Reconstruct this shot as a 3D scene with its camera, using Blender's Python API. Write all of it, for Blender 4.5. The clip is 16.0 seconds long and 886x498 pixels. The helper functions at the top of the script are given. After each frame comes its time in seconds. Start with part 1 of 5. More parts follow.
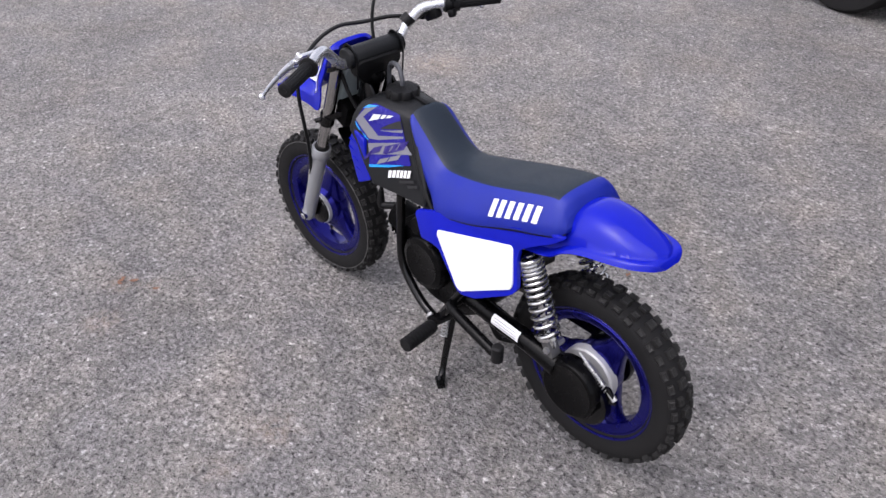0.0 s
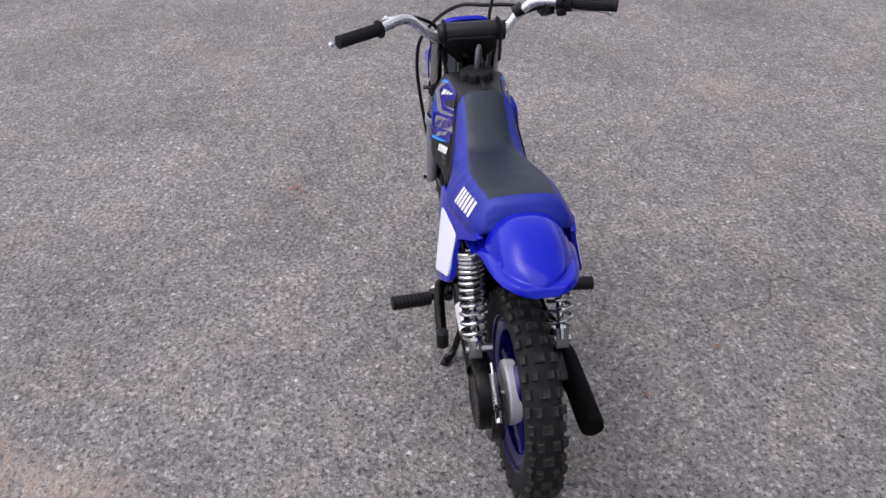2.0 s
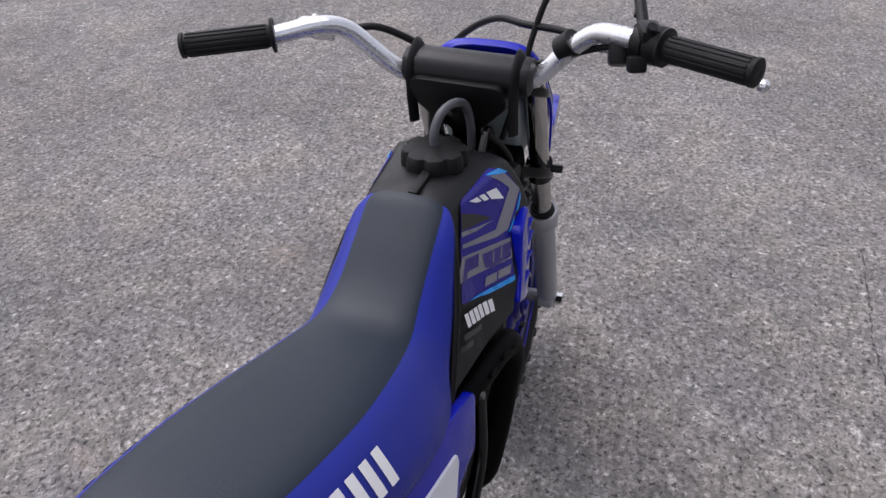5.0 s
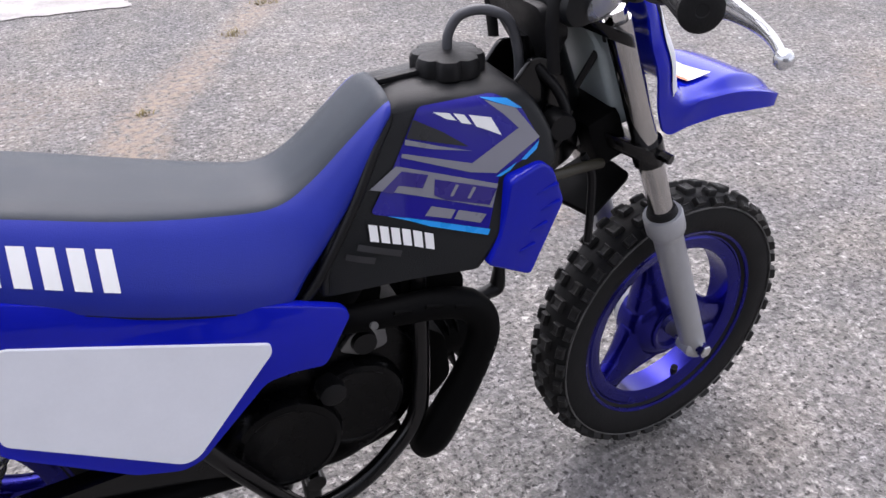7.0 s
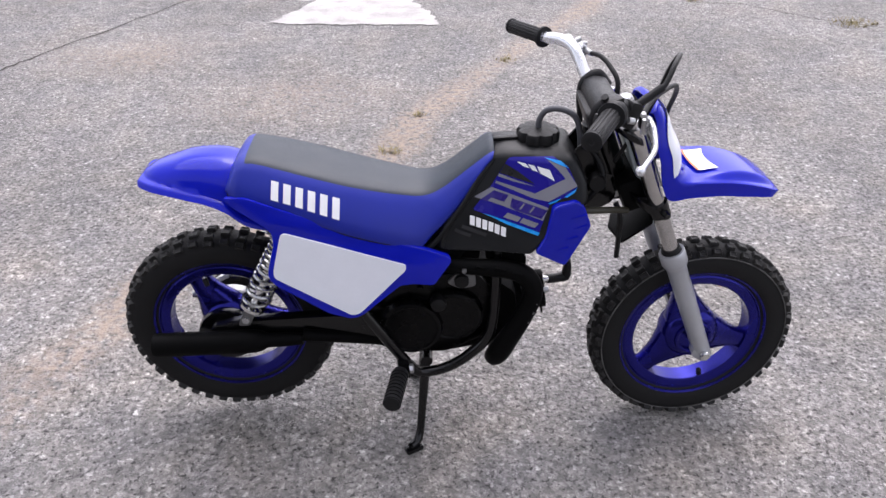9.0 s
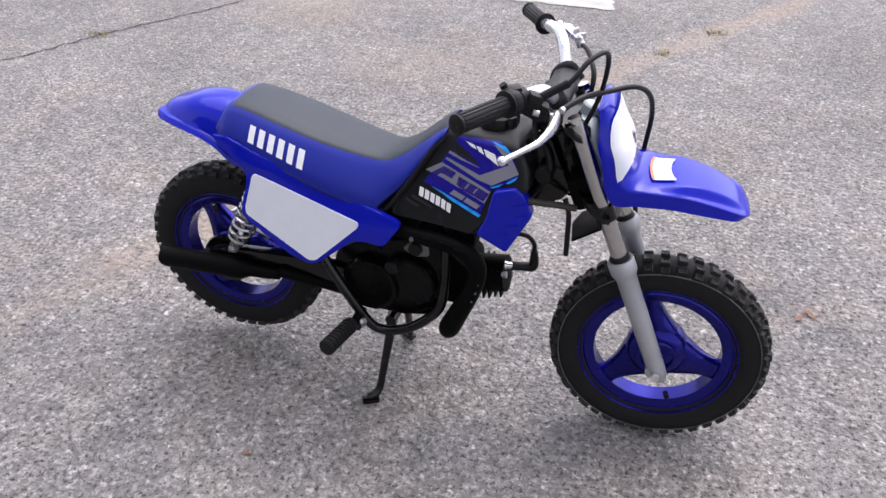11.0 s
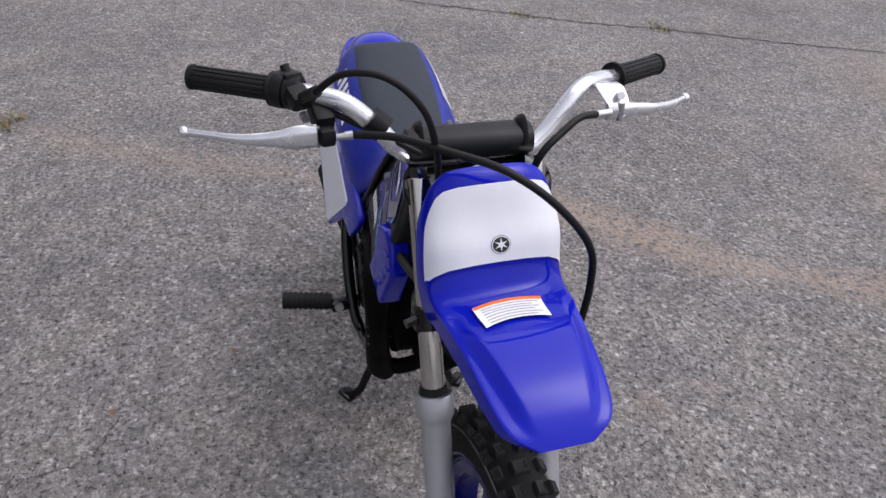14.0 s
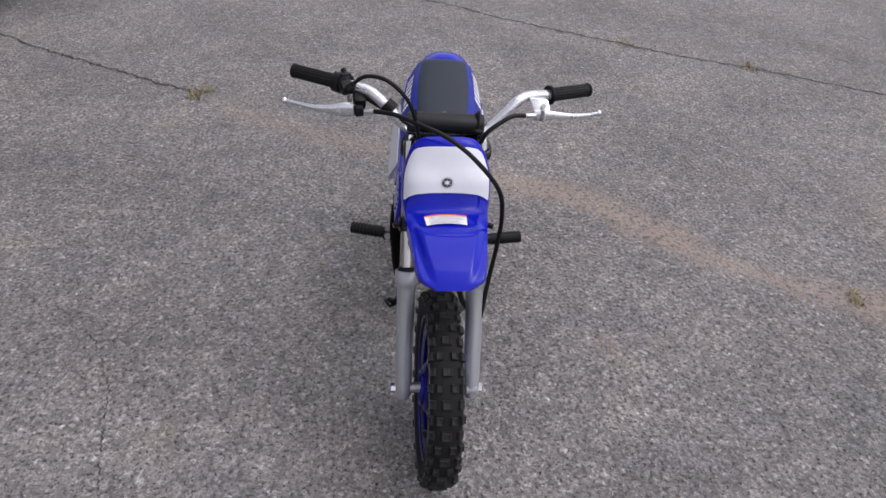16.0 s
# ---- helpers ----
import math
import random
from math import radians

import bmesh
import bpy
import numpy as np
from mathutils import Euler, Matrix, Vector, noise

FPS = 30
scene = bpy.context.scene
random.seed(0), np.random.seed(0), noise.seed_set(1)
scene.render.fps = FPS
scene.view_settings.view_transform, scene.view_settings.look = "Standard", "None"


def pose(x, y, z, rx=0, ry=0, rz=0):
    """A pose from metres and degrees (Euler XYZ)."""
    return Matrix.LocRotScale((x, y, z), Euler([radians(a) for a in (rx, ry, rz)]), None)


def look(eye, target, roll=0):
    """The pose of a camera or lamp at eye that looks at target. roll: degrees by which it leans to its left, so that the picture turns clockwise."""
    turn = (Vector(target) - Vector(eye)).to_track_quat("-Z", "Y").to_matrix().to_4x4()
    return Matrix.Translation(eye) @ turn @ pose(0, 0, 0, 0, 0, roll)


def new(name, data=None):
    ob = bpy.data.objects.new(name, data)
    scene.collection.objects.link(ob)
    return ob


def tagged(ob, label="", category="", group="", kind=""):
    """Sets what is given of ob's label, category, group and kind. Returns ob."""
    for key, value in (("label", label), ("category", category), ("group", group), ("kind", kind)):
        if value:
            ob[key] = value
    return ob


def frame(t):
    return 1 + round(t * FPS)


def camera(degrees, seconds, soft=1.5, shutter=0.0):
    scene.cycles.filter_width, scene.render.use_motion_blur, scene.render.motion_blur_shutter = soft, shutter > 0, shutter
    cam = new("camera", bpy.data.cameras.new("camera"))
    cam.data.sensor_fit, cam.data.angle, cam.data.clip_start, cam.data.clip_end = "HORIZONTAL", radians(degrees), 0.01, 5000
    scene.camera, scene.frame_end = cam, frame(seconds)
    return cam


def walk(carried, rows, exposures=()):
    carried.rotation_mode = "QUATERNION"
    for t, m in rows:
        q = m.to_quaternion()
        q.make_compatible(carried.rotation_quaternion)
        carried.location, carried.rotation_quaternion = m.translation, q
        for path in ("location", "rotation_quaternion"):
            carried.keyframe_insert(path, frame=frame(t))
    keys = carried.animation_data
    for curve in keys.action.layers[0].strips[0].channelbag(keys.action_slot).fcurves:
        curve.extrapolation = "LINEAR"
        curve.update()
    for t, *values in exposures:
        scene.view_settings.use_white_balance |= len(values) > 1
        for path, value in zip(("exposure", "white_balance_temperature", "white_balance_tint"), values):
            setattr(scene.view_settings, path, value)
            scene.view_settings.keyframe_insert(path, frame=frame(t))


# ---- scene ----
cam = camera(59.6, 16.0)
PATH = [
    (0, (-0.573, 0.895, 1.217), (0.649, -0.188, 0.063), -0.8),
    (0.5, (-0.762, 0.769, 1.222), (0.617, -0.113, 0.072), -0.8),
    (1, (-0.861, 0.593, 1.199), (0.64, -0.065, 0.052), -1.0),
    (1.5, (-0.915, 0.422, 1.197), (0.668, -0.017, 0.057), -0.9),
    (2, (-0.937, 0.254, 1.193), (0.699, 0.061, 0.059), -0.9),
    (2.5, (-0.868, 0.101, 1.178), (0.778, 0.088, 0.042), -0.9),
    (3, (-0.733, 0.014, 1.174), (0.907, 0.091, 0.033), -1.0),
    (3.5, (-0.584, -0.033, 1.151), (1.052, 0.107, 0.009), -0.7),
    (3.7, (-0.517, -0.057, 1.142), (1.114, 0.116, -0.002), -0.7),
    (5.8, (0.076, -0.412, 0.868), (1.383, 0.613, -0.245), -0.7),
    (6, (0.111, -0.45, 0.863), (1.326, 0.686, -0.248), -0.7),
    (6.5, (0.187, -0.54, 0.847), (1.142, 0.832, -0.251), -0.6),
    (7, (0.259, -0.615, 0.833), (0.952, 0.908, -0.262), -0.2),
    (7.5, (0.32, -0.722, 0.889), (0.724, 0.906, -0.2), -0.3),
    (8, (0.325, -0.85, 0.939), (0.543, 0.816, -0.145), 0.0),
    (8.5, (0.332, -1.005, 1.026), (0.4, 0.677, -0.055), 0.0),
    (9, (0.376, -1.125, 1.1), (0.405, 0.557, 0.019), 0.2),
    (9.2, (0.398, -1.164, 1.12), (0.403, 0.518, 0.039), -0.1),
    (11.3, (0.9, -1.065, 1.108), (0.267, 0.463, -0.017), 0.6),
    (11.5, (0.942, -1.027, 1.09), (0.24, 0.483, -0.018), 1.1),
    (12, (1.065, -0.881, 1.063), (0.133, 0.507, -0.035), 1.6),
    (12.5, (1.173, -0.725, 1.035), (0.026, 0.492, -0.063), 2.1),
    (13, (1.284, -0.534, 1.019), (-0.086, 0.423, -0.079), 2.4),
    (13.5, (1.332, -0.361, 1.003), (-0.182, 0.339, -0.1), 2.8),
    (14, (1.377, -0.221, 1.015), (-0.234, 0.214, -0.088), 2.8),
    (14.5, (1.473, -0.102, 1.047), (-0.185, 0.092, -0.053), 3.0),
    (15, (1.601, -0.06, 1.1), (-0.066, 0.007, -0.003), 3.1),
    (15.5, (1.768, -0.05, 1.164), (0.1, 0.009, 0.063), 3.3),
    (16, (1.95, -0.04, 1.234), (0.279, 0.024, 0.137), 3.5),
]
walk(cam, [(t, look(eye, target, roll)) for t, eye, target, roll in PATH], exposures=[(0, 0.9, 6300, 18), (2, 0.73, 6300, 18), (3.5, 0.65, 6300, 18), (5.8, 0.78, 6300, 18), (6.5, 1.08, 6300, 18), (7, 1.32, 6300, 18), (7.5, 1.42, 6300, 18), (8.5, 1.38, 6300, 18), (9, 1.32, 6300, 18), (11.5, 1.26, 6300, 18), (12.5, 1.1, 6300, 18), (13.5, 0.74, 6300, 18), (14.2, 0.48, 6300, 18), (15, 0.41, 6300, 18), (16, 0.45, 6300, 18)])

# ---- world and light ----
world = bpy.data.worlds.new("overcast_sky")
scene.world = world
world.use_nodes = True
wn, wl = world.node_tree.nodes, world.node_tree.links
sky = wn.new("ShaderNodeTexSky")
sky.sky_type = "NISHITA"
sky.sun_disc = False
sky.sun_elevation, sky.sun_rotation = radians(58), radians(20)
sky.dust_density, sky.air_density, sky.ozone_density = 3.5, 1.0, 1.0
haze = wn.new("ShaderNodeHueSaturation")  # cloud cover evens out the sky's colours
haze.inputs["Saturation"].default_value = 0.25
wl.new(sky.outputs[0], haze.inputs["Color"])
wl.new(haze.outputs[0], wn["Background"].inputs[0])
wn["Background"].inputs[1].default_value = 0.15
sun = new("sun", bpy.data.lights.new("sun", "SUN"))
sun.data.energy, sun.data.angle, sun.data.color = 0.7, radians(60), (1.0, 0.975, 0.95)
sun.matrix_world = look((-1.4, 1.2, 6.0), (0.4, 0, 0))


# ---- materials ----
def nodes_of(name):
    m = bpy.data.materials.new(name)
    m.use_nodes = True
    return m, m.node_tree.nodes, m.node_tree.links, m.node_tree.nodes["Principled BSDF"]


def surface(name, color, rough=0.5, metal=0.0, var=0.12, scale=25.0, bump=0.0, grain=300.0, coat=0.0, rough_var=0.1, dust=0.0, shine=0.5):
    """A painted, moulded or cast surface: colour mottled at two scales, uneven gloss, fine relief."""
    m, n, l, p = nodes_of(name)
    where = n.new("ShaderNodeTexCoord")
    big, fine = n.new("ShaderNodeTexNoise"), n.new("ShaderNodeTexNoise")
    for tex, s, d in ((big, scale, 4.0), (fine, grain, 3.0)):
        tex.inputs["Scale"].default_value, tex.inputs["Detail"].default_value = s, d
        l.new(where.outputs["Object"], tex.inputs["Vector"])
    both = n.new("ShaderNodeMath")
    both.operation = "MULTIPLY_ADD"
    l.new(fine.outputs["Fac"], both.inputs[0])
    both.inputs[1].default_value = 0.35
    l.new(big.outputs["Fac"], both.inputs[2])
    ramp = n.new("ShaderNodeMapRange")
    ramp.inputs["From Min"].default_value, ramp.inputs["From Max"].default_value = 0.35, 1.0
    ramp.inputs["To Min"].default_value, ramp.inputs["To Max"].default_value = 1 - var, 1 + var
    l.new(both.outputs[0], ramp.inputs["Value"])
    tint = n.new("ShaderNodeMix")
    tint.data_type, tint.blend_type = "RGBA", "MULTIPLY"
    tint.inputs["Factor"].default_value = 1.0
    tint.inputs["A"].default_value = (*color, 1)
    l.new(ramp.outputs[0], tint.inputs["B"])
    base = tint.outputs["Result"]
    if dust:
        film = n.new("ShaderNodeMix")
        film.data_type = "RGBA"
        film.inputs["B"].default_value = (0.22, 0.2, 0.18, 1)
        amount = n.new("ShaderNodeMath")
        amount.operation = "MULTIPLY"
        amount.inputs[1].default_value = dust
        l.new(big.outputs["Fac"], amount.inputs[0])
        l.new(amount.outputs[0], film.inputs["Factor"])
        l.new(base, film.inputs["A"])
        base = film.outputs["Result"]
    l.new(base, p.inputs["Base Color"])
    gloss = n.new("ShaderNodeMapRange")
    gloss.inputs["From Min"].default_value, gloss.inputs["From Max"].default_value = 0.3, 0.75
    gloss.inputs["To Min"].default_value, gloss.inputs["To Max"].default_value = max(rough - rough_var, 0.03), min(rough + rough_var, 1)
    l.new(big.outputs["Fac"], gloss.inputs["Value"])
    l.new(gloss.outputs[0], p.inputs["Roughness"])
    p.inputs["Metallic"].default_value = metal
    p.inputs["Specular IOR Level"].default_value = shine
    p.inputs["Coat Weight"].default_value = coat
    p.inputs["Coat Roughness"].default_value = 0.08
    if bump:
        b = n.new("ShaderNodeBump")
        b.inputs["Strength"].default_value, b.inputs["Distance"].default_value = bump, 0.0006
        l.new(fine.outputs["Fac"], b.inputs["Height"])
        l.new(b.outputs[0], p.inputs["Normal"])
    return m


BLUE = surface("blue_plastic", (0.005, 0.010, 0.36), 0.08, coat=0.20, var=0.08, rough_var=0.04, shine=0.16)
BLUE_VINYL = surface("blue_vinyl", (0.006, 0.016, 0.25), 0.42, bump=0.3, grain=900, var=0.08, shine=0.36)
BLACK_VINYL = surface("black_vinyl", (0.0062, 0.0132, 0.0238), 0.44, bump=0.5, grain=1100, var=0.10, shine=0.37, rough_var=0.03)
BLUE_RIM = surface("blue_painted_rim", (0.013, 0.012, 0.18), 0.24, metal=0.8, coat=0.10, shine=0.3)
BLACK_PLASTIC = surface("black_plastic", (0.005, 0.005, 0.0055), 0.45, bump=0.4, grain=1200, shine=0.22)
TANK_PLASTIC = surface("tank_plastic", (0.0050, 0.0056, 0.0066), 0.46, bump=0.5, grain=900, shine=0.32)
BLACK_PAINT = surface("black_paint", (0.0022, 0.0022, 0.0025), 0.20, coat=0.06, shine=0.32)
ENGINE_BLACK = surface("black_engine_paint", (0.0018, 0.0018, 0.002), 0.28, bump=0.2, grain=500, shine=0.14)
BLACK_HEAT = surface("matt_black_steel", (0.0020, 0.0020, 0.0021), 0.58, bump=0.4, grain=700, shine=0.055)
RUBBER = surface("tyre_rubber", (0.008, 0.008, 0.0085), 0.75, bump=0.6, grain=300, dust=0.03, shine=0.18)
RUBBER_TOP = surface("tread_rubber", (0.013, 0.013, 0.013), 0.6, bump=0.6, grain=500, dust=0.05, shine=0.22)
GRIP = surface("grip_rubber", (0.007, 0.007, 0.0075), 0.55, bump=0.5, grain=600, shine=0.22)
ALLOY = surface("silver_alloy", (0.68, 0.69, 0.71), 0.26, metal=0.8, var=0.08)
GREY_FORK = surface("grey_fork_paint", (0.40, 0.41, 0.43), 0.38, metal=0.5, var=0.08)
DRUM = surface("silver_paint", (0.50, 0.50, 0.51), 0.45, metal=0.25, var=0.08)
OIL_TANK = surface("milky_plastic", (0.33, 0.38, 0.39), 0.4, var=0.1)
CHROME = surface("chrome", (0.62, 0.62, 0.62), 0.13, metal=1.0, var=0.06)
DARK_STEEL = surface("dull_cast_alloy", (0.16, 0.16, 0.16), 0.5, metal=0.7)
SPRING_STEEL = surface("plated_spring", (0.48, 0.48, 0.48), 0.20, metal=0.9, var=0.06)
DARK_CHROME = surface("fork_chrome", (0.46, 0.45, 0.44), 0.13, metal=1.0, var=0.08)
STEEL = surface("zinc_steel", (0.5, 0.5, 0.5), 0.35, metal=0.9)
WHITE = surface("white_sheet", (0.71, 0.725, 0.77), 0.4, var=0.04)
WHITE_LABEL = surface("white_label", (0.80, 0.80, 0.80), 0.4, var=0.03)
ORANGE = surface("orange_print", (0.75, 0.16, 0.03), 0.4)
PRINT_GREY = surface("printed_grey", (0.19, 0.19, 0.22), 0.35, var=0.05)
PRINT_BLUE = surface("printed_blue", (0.012, 0.008, 0.22), 0.25, var=0.05, shine=0.35)
PRINT_VIOLET = surface("printed_violet", (0.022, 0.012, 0.16), 0.3, var=0.05)
SCUFF = surface("scuffed_rubber", (0.085, 0.083, 0.080), 0.85, var=0.8, scale=45)
PRINT_CYAN = surface("printed_cyan", (0.01, 0.28, 0.75), 0.3, var=0.05)
PRINT_BLACK = surface("printed_black", (0.01, 0.01, 0.011), 0.35, var=0.05)
PRINT_FAINT = surface("printed_faint_grey", (0.015, 0.015, 0.017), 0.35)
CAR_PAINT = surface("dark_car_paint", (0.020, 0.021, 0.023), 0.3, coat=0.5, var=0.06, scale=4)
CAR_GLASS = surface("tinted_car_glass", (0.010, 0.012, 0.012), 0.06, var=0.03)
OLIVE_LIT = surface("olive_lit_rubber", (0.026, 0.023, 0.013), 0.6)
GREY_HOSE = surface("grey_hose", (0.06, 0.062, 0.07), 0.45)
GRASS = surface("dry_grass", (0.19, 0.155, 0.065), 0.8, var=0.4)
DRY_LEAF = surface("dry_leaf", (0.20, 0.10, 0.06), 0.8, var=0.3, scale=60)
ROAD_PAINT = surface("worn_road_paint", (0.36, 0.345, 0.33), 0.85, bump=1.0, grain=90, var=0.42, scale=9)
CRACK_FAINT = surface("shallow_crack", (0.050, 0.047, 0.044), 0.95, bump=1.0, grain=200, var=0.4)
CRACK = surface("crack_dirt", (0.045, 0.04, 0.035), 0.95, bump=1.0, grain=200, var=0.5)


def asphalt():
    """Worn asphalt: close-set pale and dark stones in grey binder, with sand and dirt where the sheet says so."""
    m, n, l, p = nodes_of("worn_asphalt")
    where = n.new("ShaderNodeTexCoord").outputs["Object"]

    def noise_tex(scale, detail=4.0):
        t = n.new("ShaderNodeTexNoise")
        t.inputs["Scale"].default_value, t.inputs["Detail"].default_value = scale, detail
        l.new(where, t.inputs["Vector"])
        return t

    def mix(a, b, fac, kind="MIX"):
        x = n.new("ShaderNodeMix")
        x.data_type, x.blend_type = "RGBA", kind
        for slot, v in (("A", a), ("B", b), ("Factor", fac)):
            if isinstance(v, (tuple, float)):
                x.inputs[slot].default_value = v
            else:
                l.new(v, x.inputs[slot])
        return x.outputs["Result"]

    def ramp(fac, stops):
        r = n.new("ShaderNodeValToRGB")
        while len(r.color_ramp.elements) < len(stops):
            r.color_ramp.elements.new(0.5)
        for e, (at, c) in zip(r.color_ramp.elements, stops):
            e.position, e.color = at, (*c, 1)
        l.new(fac, r.inputs[0])
        return r.outputs[0]

    warp = noise_tex(95, 3)
    moved = n.new("ShaderNodeMix")
    moved.data_type, moved.blend_type = "RGBA", "LINEAR_LIGHT"
    moved.inputs["Factor"].default_value = 0.013
    l.new(where, moved.inputs["A"])
    l.new(warp.outputs["Color"], moved.inputs["B"])
    stones = []
    for scale in (86.0, 180.0):
        v = n.new("ShaderNodeTexVoronoi")
        v.inputs["Scale"].default_value = scale
        l.new(moved.outputs["Result"], v.inputs["Vector"])
        stones.append(v)
    pick = n.new("ShaderNodeSeparateColor")
    l.new(stones[0].outputs["Color"], pick.inputs[0])
    pick2 = n.new("ShaderNodeSeparateColor")
    l.new(stones[1].outputs["Color"], pick2.inputs[0])
    large = ramp(pick.outputs[0], ((0.0, (0.14, 0.136, 0.132)), (0.25, (0.195, 0.189, 0.183)), (0.65, (0.235, 0.228, 0.221)), (0.88, (0.29, 0.282, 0.273)), (0.97, (0.37, 0.363, 0.354)), (1.0, (0.47, 0.46, 0.447))))
    small = ramp(pick2.outputs[1], ((0.0, (0.11, 0.107, 0.104)), (0.45, (0.205, 0.199, 0.193)), (0.86, (0.275, 0.266, 0.258)), (0.96, (0.34, 0.332, 0.324)), (1.0, (0.43, 0.42, 0.408))))
    blotch = noise_tex(75, 3)
    which = n.new("ShaderNodeMapRange")
    which.inputs["From Min"].default_value, which.inputs["From Max"].default_value = 0.42, 0.58
    l.new(blotch.outputs["Fac"], which.inputs["Value"])
    stone = mix(large, small, which.outputs[0])
    gap = n.new("ShaderNodeMapRange")
    gap.inputs["From Min"].default_value, gap.inputs["From Max"].default_value = 0.40, 0.70
    gap.inputs["To Max"].default_value = 0.75
    l.new(stones[0].outputs["Distance"], gap.inputs["Value"])
    bound = mix(stone, (0.135, 0.131, 0.127, 1), gap.outputs[0])
    mottle = noise_tex(22, 5)
    bound = mix(bound, ramp(mottle.outputs["Fac"], ((0.32, (0.80, 0.80, 0.80)), (0.68, (1.18, 1.17, 1.16)))), 1.0, "MULTIPLY")
    pit = noise_tex(100, 4)
    bound = mix(bound, ramp(pit.outputs["Fac"], ((0.36, (0.32, 0.32, 0.32)), (0.41, (1.0, 1.0, 1.0)), (0.60, (1.0, 1.0, 1.0)), (0.65, (1.30, 1.295, 1.29)))), 1.0, "MULTIPLY")
    grit = noise_tex(90, 4)
    grit.inputs["Roughness"].default_value = 0.58
    bound = mix(bound, ramp(grit.outputs["Fac"], ((0.36, (0.62, 0.62, 0.62)), (0.45, (1.00, 1.00, 1.00)), (0.56, (1.10, 1.10, 1.09)), (0.66, (1.42, 1.41, 1.40)))), 1.0, "MULTIPLY")
    tone = noise_tex(6.5, 4)
    bound = mix(bound, ramp(tone.outputs["Fac"], ((0.35, (0.93, 0.93, 0.96)), (0.5, (0.99, 0.99, 1.0)), (0.66, (1.045, 1.038, 1.025)))), 1.0, "MULTIPLY")
    warm = noise_tex(3.4, 6)
    bound = mix(bound, ramp(warm.outputs["Fac"], ((0.42, (1.0, 1.0, 1.0)), (0.56, (1.012, 0.998, 0.98)), (0.68, (1.028, 0.992, 0.955)))), 1.0, "MULTIPLY")
    patch = noise_tex(1.6, 5)
    worn = mix(bound, ramp(patch.outputs["Fac"], ((0.3, (0.80, 0.80, 0.80)), (0.7, (1.18, 1.17, 1.16)))), 1.0, "MULTIPLY")
    sand = n.new("ShaderNodeAttribute")
    sand.attribute_name = "sand"
    drift = n.new("ShaderNodeMath")
    drift.operation = "MULTIPLY"
    l.new(sand.outputs["Fac"], drift.inputs[0])
    grains = noise_tex(45, 6)
    lift = n.new("ShaderNodeMapRange")
    lift.inputs["From Min"].default_value, lift.inputs["From Max"].default_value = 0.35, 0.6
    l.new(grains.outputs["Fac"], lift.inputs["Value"])
    l.new(lift.outputs[0], drift.inputs[1])
    sandy = mix(worn, (0.32, 0.255, 0.202, 1), drift.outputs[0])
    oil = n.new("ShaderNodeAttribute")
    oil.attribute_name = "stain"
    base = mix(sandy, (0.055, 0.053, 0.051, 1), oil.outputs["Fac"])
    l.new(base, p.inputs["Base Color"])
    p.inputs["Roughness"].default_value = 0.85
    p.inputs["Specular IOR Level"].default_value = 0.35
    high = n.new("ShaderNodeMath")
    high.operation = "MULTIPLY_ADD"
    high.inputs[1].default_value = -0.6
    l.new(stones[0].outputs["Distance"], high.inputs[0])
    l.new(grit.outputs["Fac"], high.inputs[2])
    bump = n.new("ShaderNodeBump")
    bump.inputs["Strength"].default_value, bump.inputs["Distance"].default_value = 1.0, 0.008
    l.new(high.outputs[0], bump.inputs["Height"])
    l.new(bump.outputs[0], p.inputs["Normal"])
    return m


ASPHALT = asphalt()


# ---- mesh helpers ----
def part(name, bm, material, parent=None, label="", angle=38, at=None):
    """Links a bmesh as one mesh object, under a thing or a part."""
    me = bpy.data.meshes.new(name)
    bmesh.ops.recalc_face_normals(bm, faces=bm.faces)
    bm.to_mesh(me)
    bm.free()
    for m in material if isinstance(material, (list, tuple)) else (material,):
        me.materials.append(m)
    me.polygons.foreach_set("use_smooth", [True] * len(me.polygons))
    me.set_sharp_from_angle(angle=radians(angle))
    ob = new(name, me)
    ob.parent = parent
    if at is not None:
        ob.matrix_basis = at
    if label:
        ob["label"] = label
    return ob


def spline(points, n=8):
    """Catmull-Rom through points of any dimension, n steps a span."""
    p = [np.array(q, float) for q in points]
    p = [2 * p[0] - p[1], *p, 2 * p[-1] - p[-2]]
    out = []
    for a, b, c, d in zip(p, p[1:], p[2:], p[3:]):
        for k in range(n):
            t = k / n
            out.append(0.5 * (2 * b + (c - a) * t + (2 * a - 5 * b + 4 * c - d) * t * t + (3 * b - a - 3 * c + d) * t**3))
    return out + [p[-2]]


def skin(bm, rings, closed=True, caps=True, mat=0):
    """Faces between rows of points of equal length."""
    rows = [[bm.verts.new(tuple(q)) for q in ring] for ring in rings]
    k = len(rows[0])
    for a, b in zip(rows, rows[1:]):
        for i in range(k if closed else k - 1):
            f = bm.faces.new((a[i], a[(i + 1) % k], b[(i + 1) % k], b[i]))
            f.material_index = mat
    if caps and closed:
        for row in (rows[0], rows[-1]):
            bm.faces.new(row).material_index = mat
    return rows


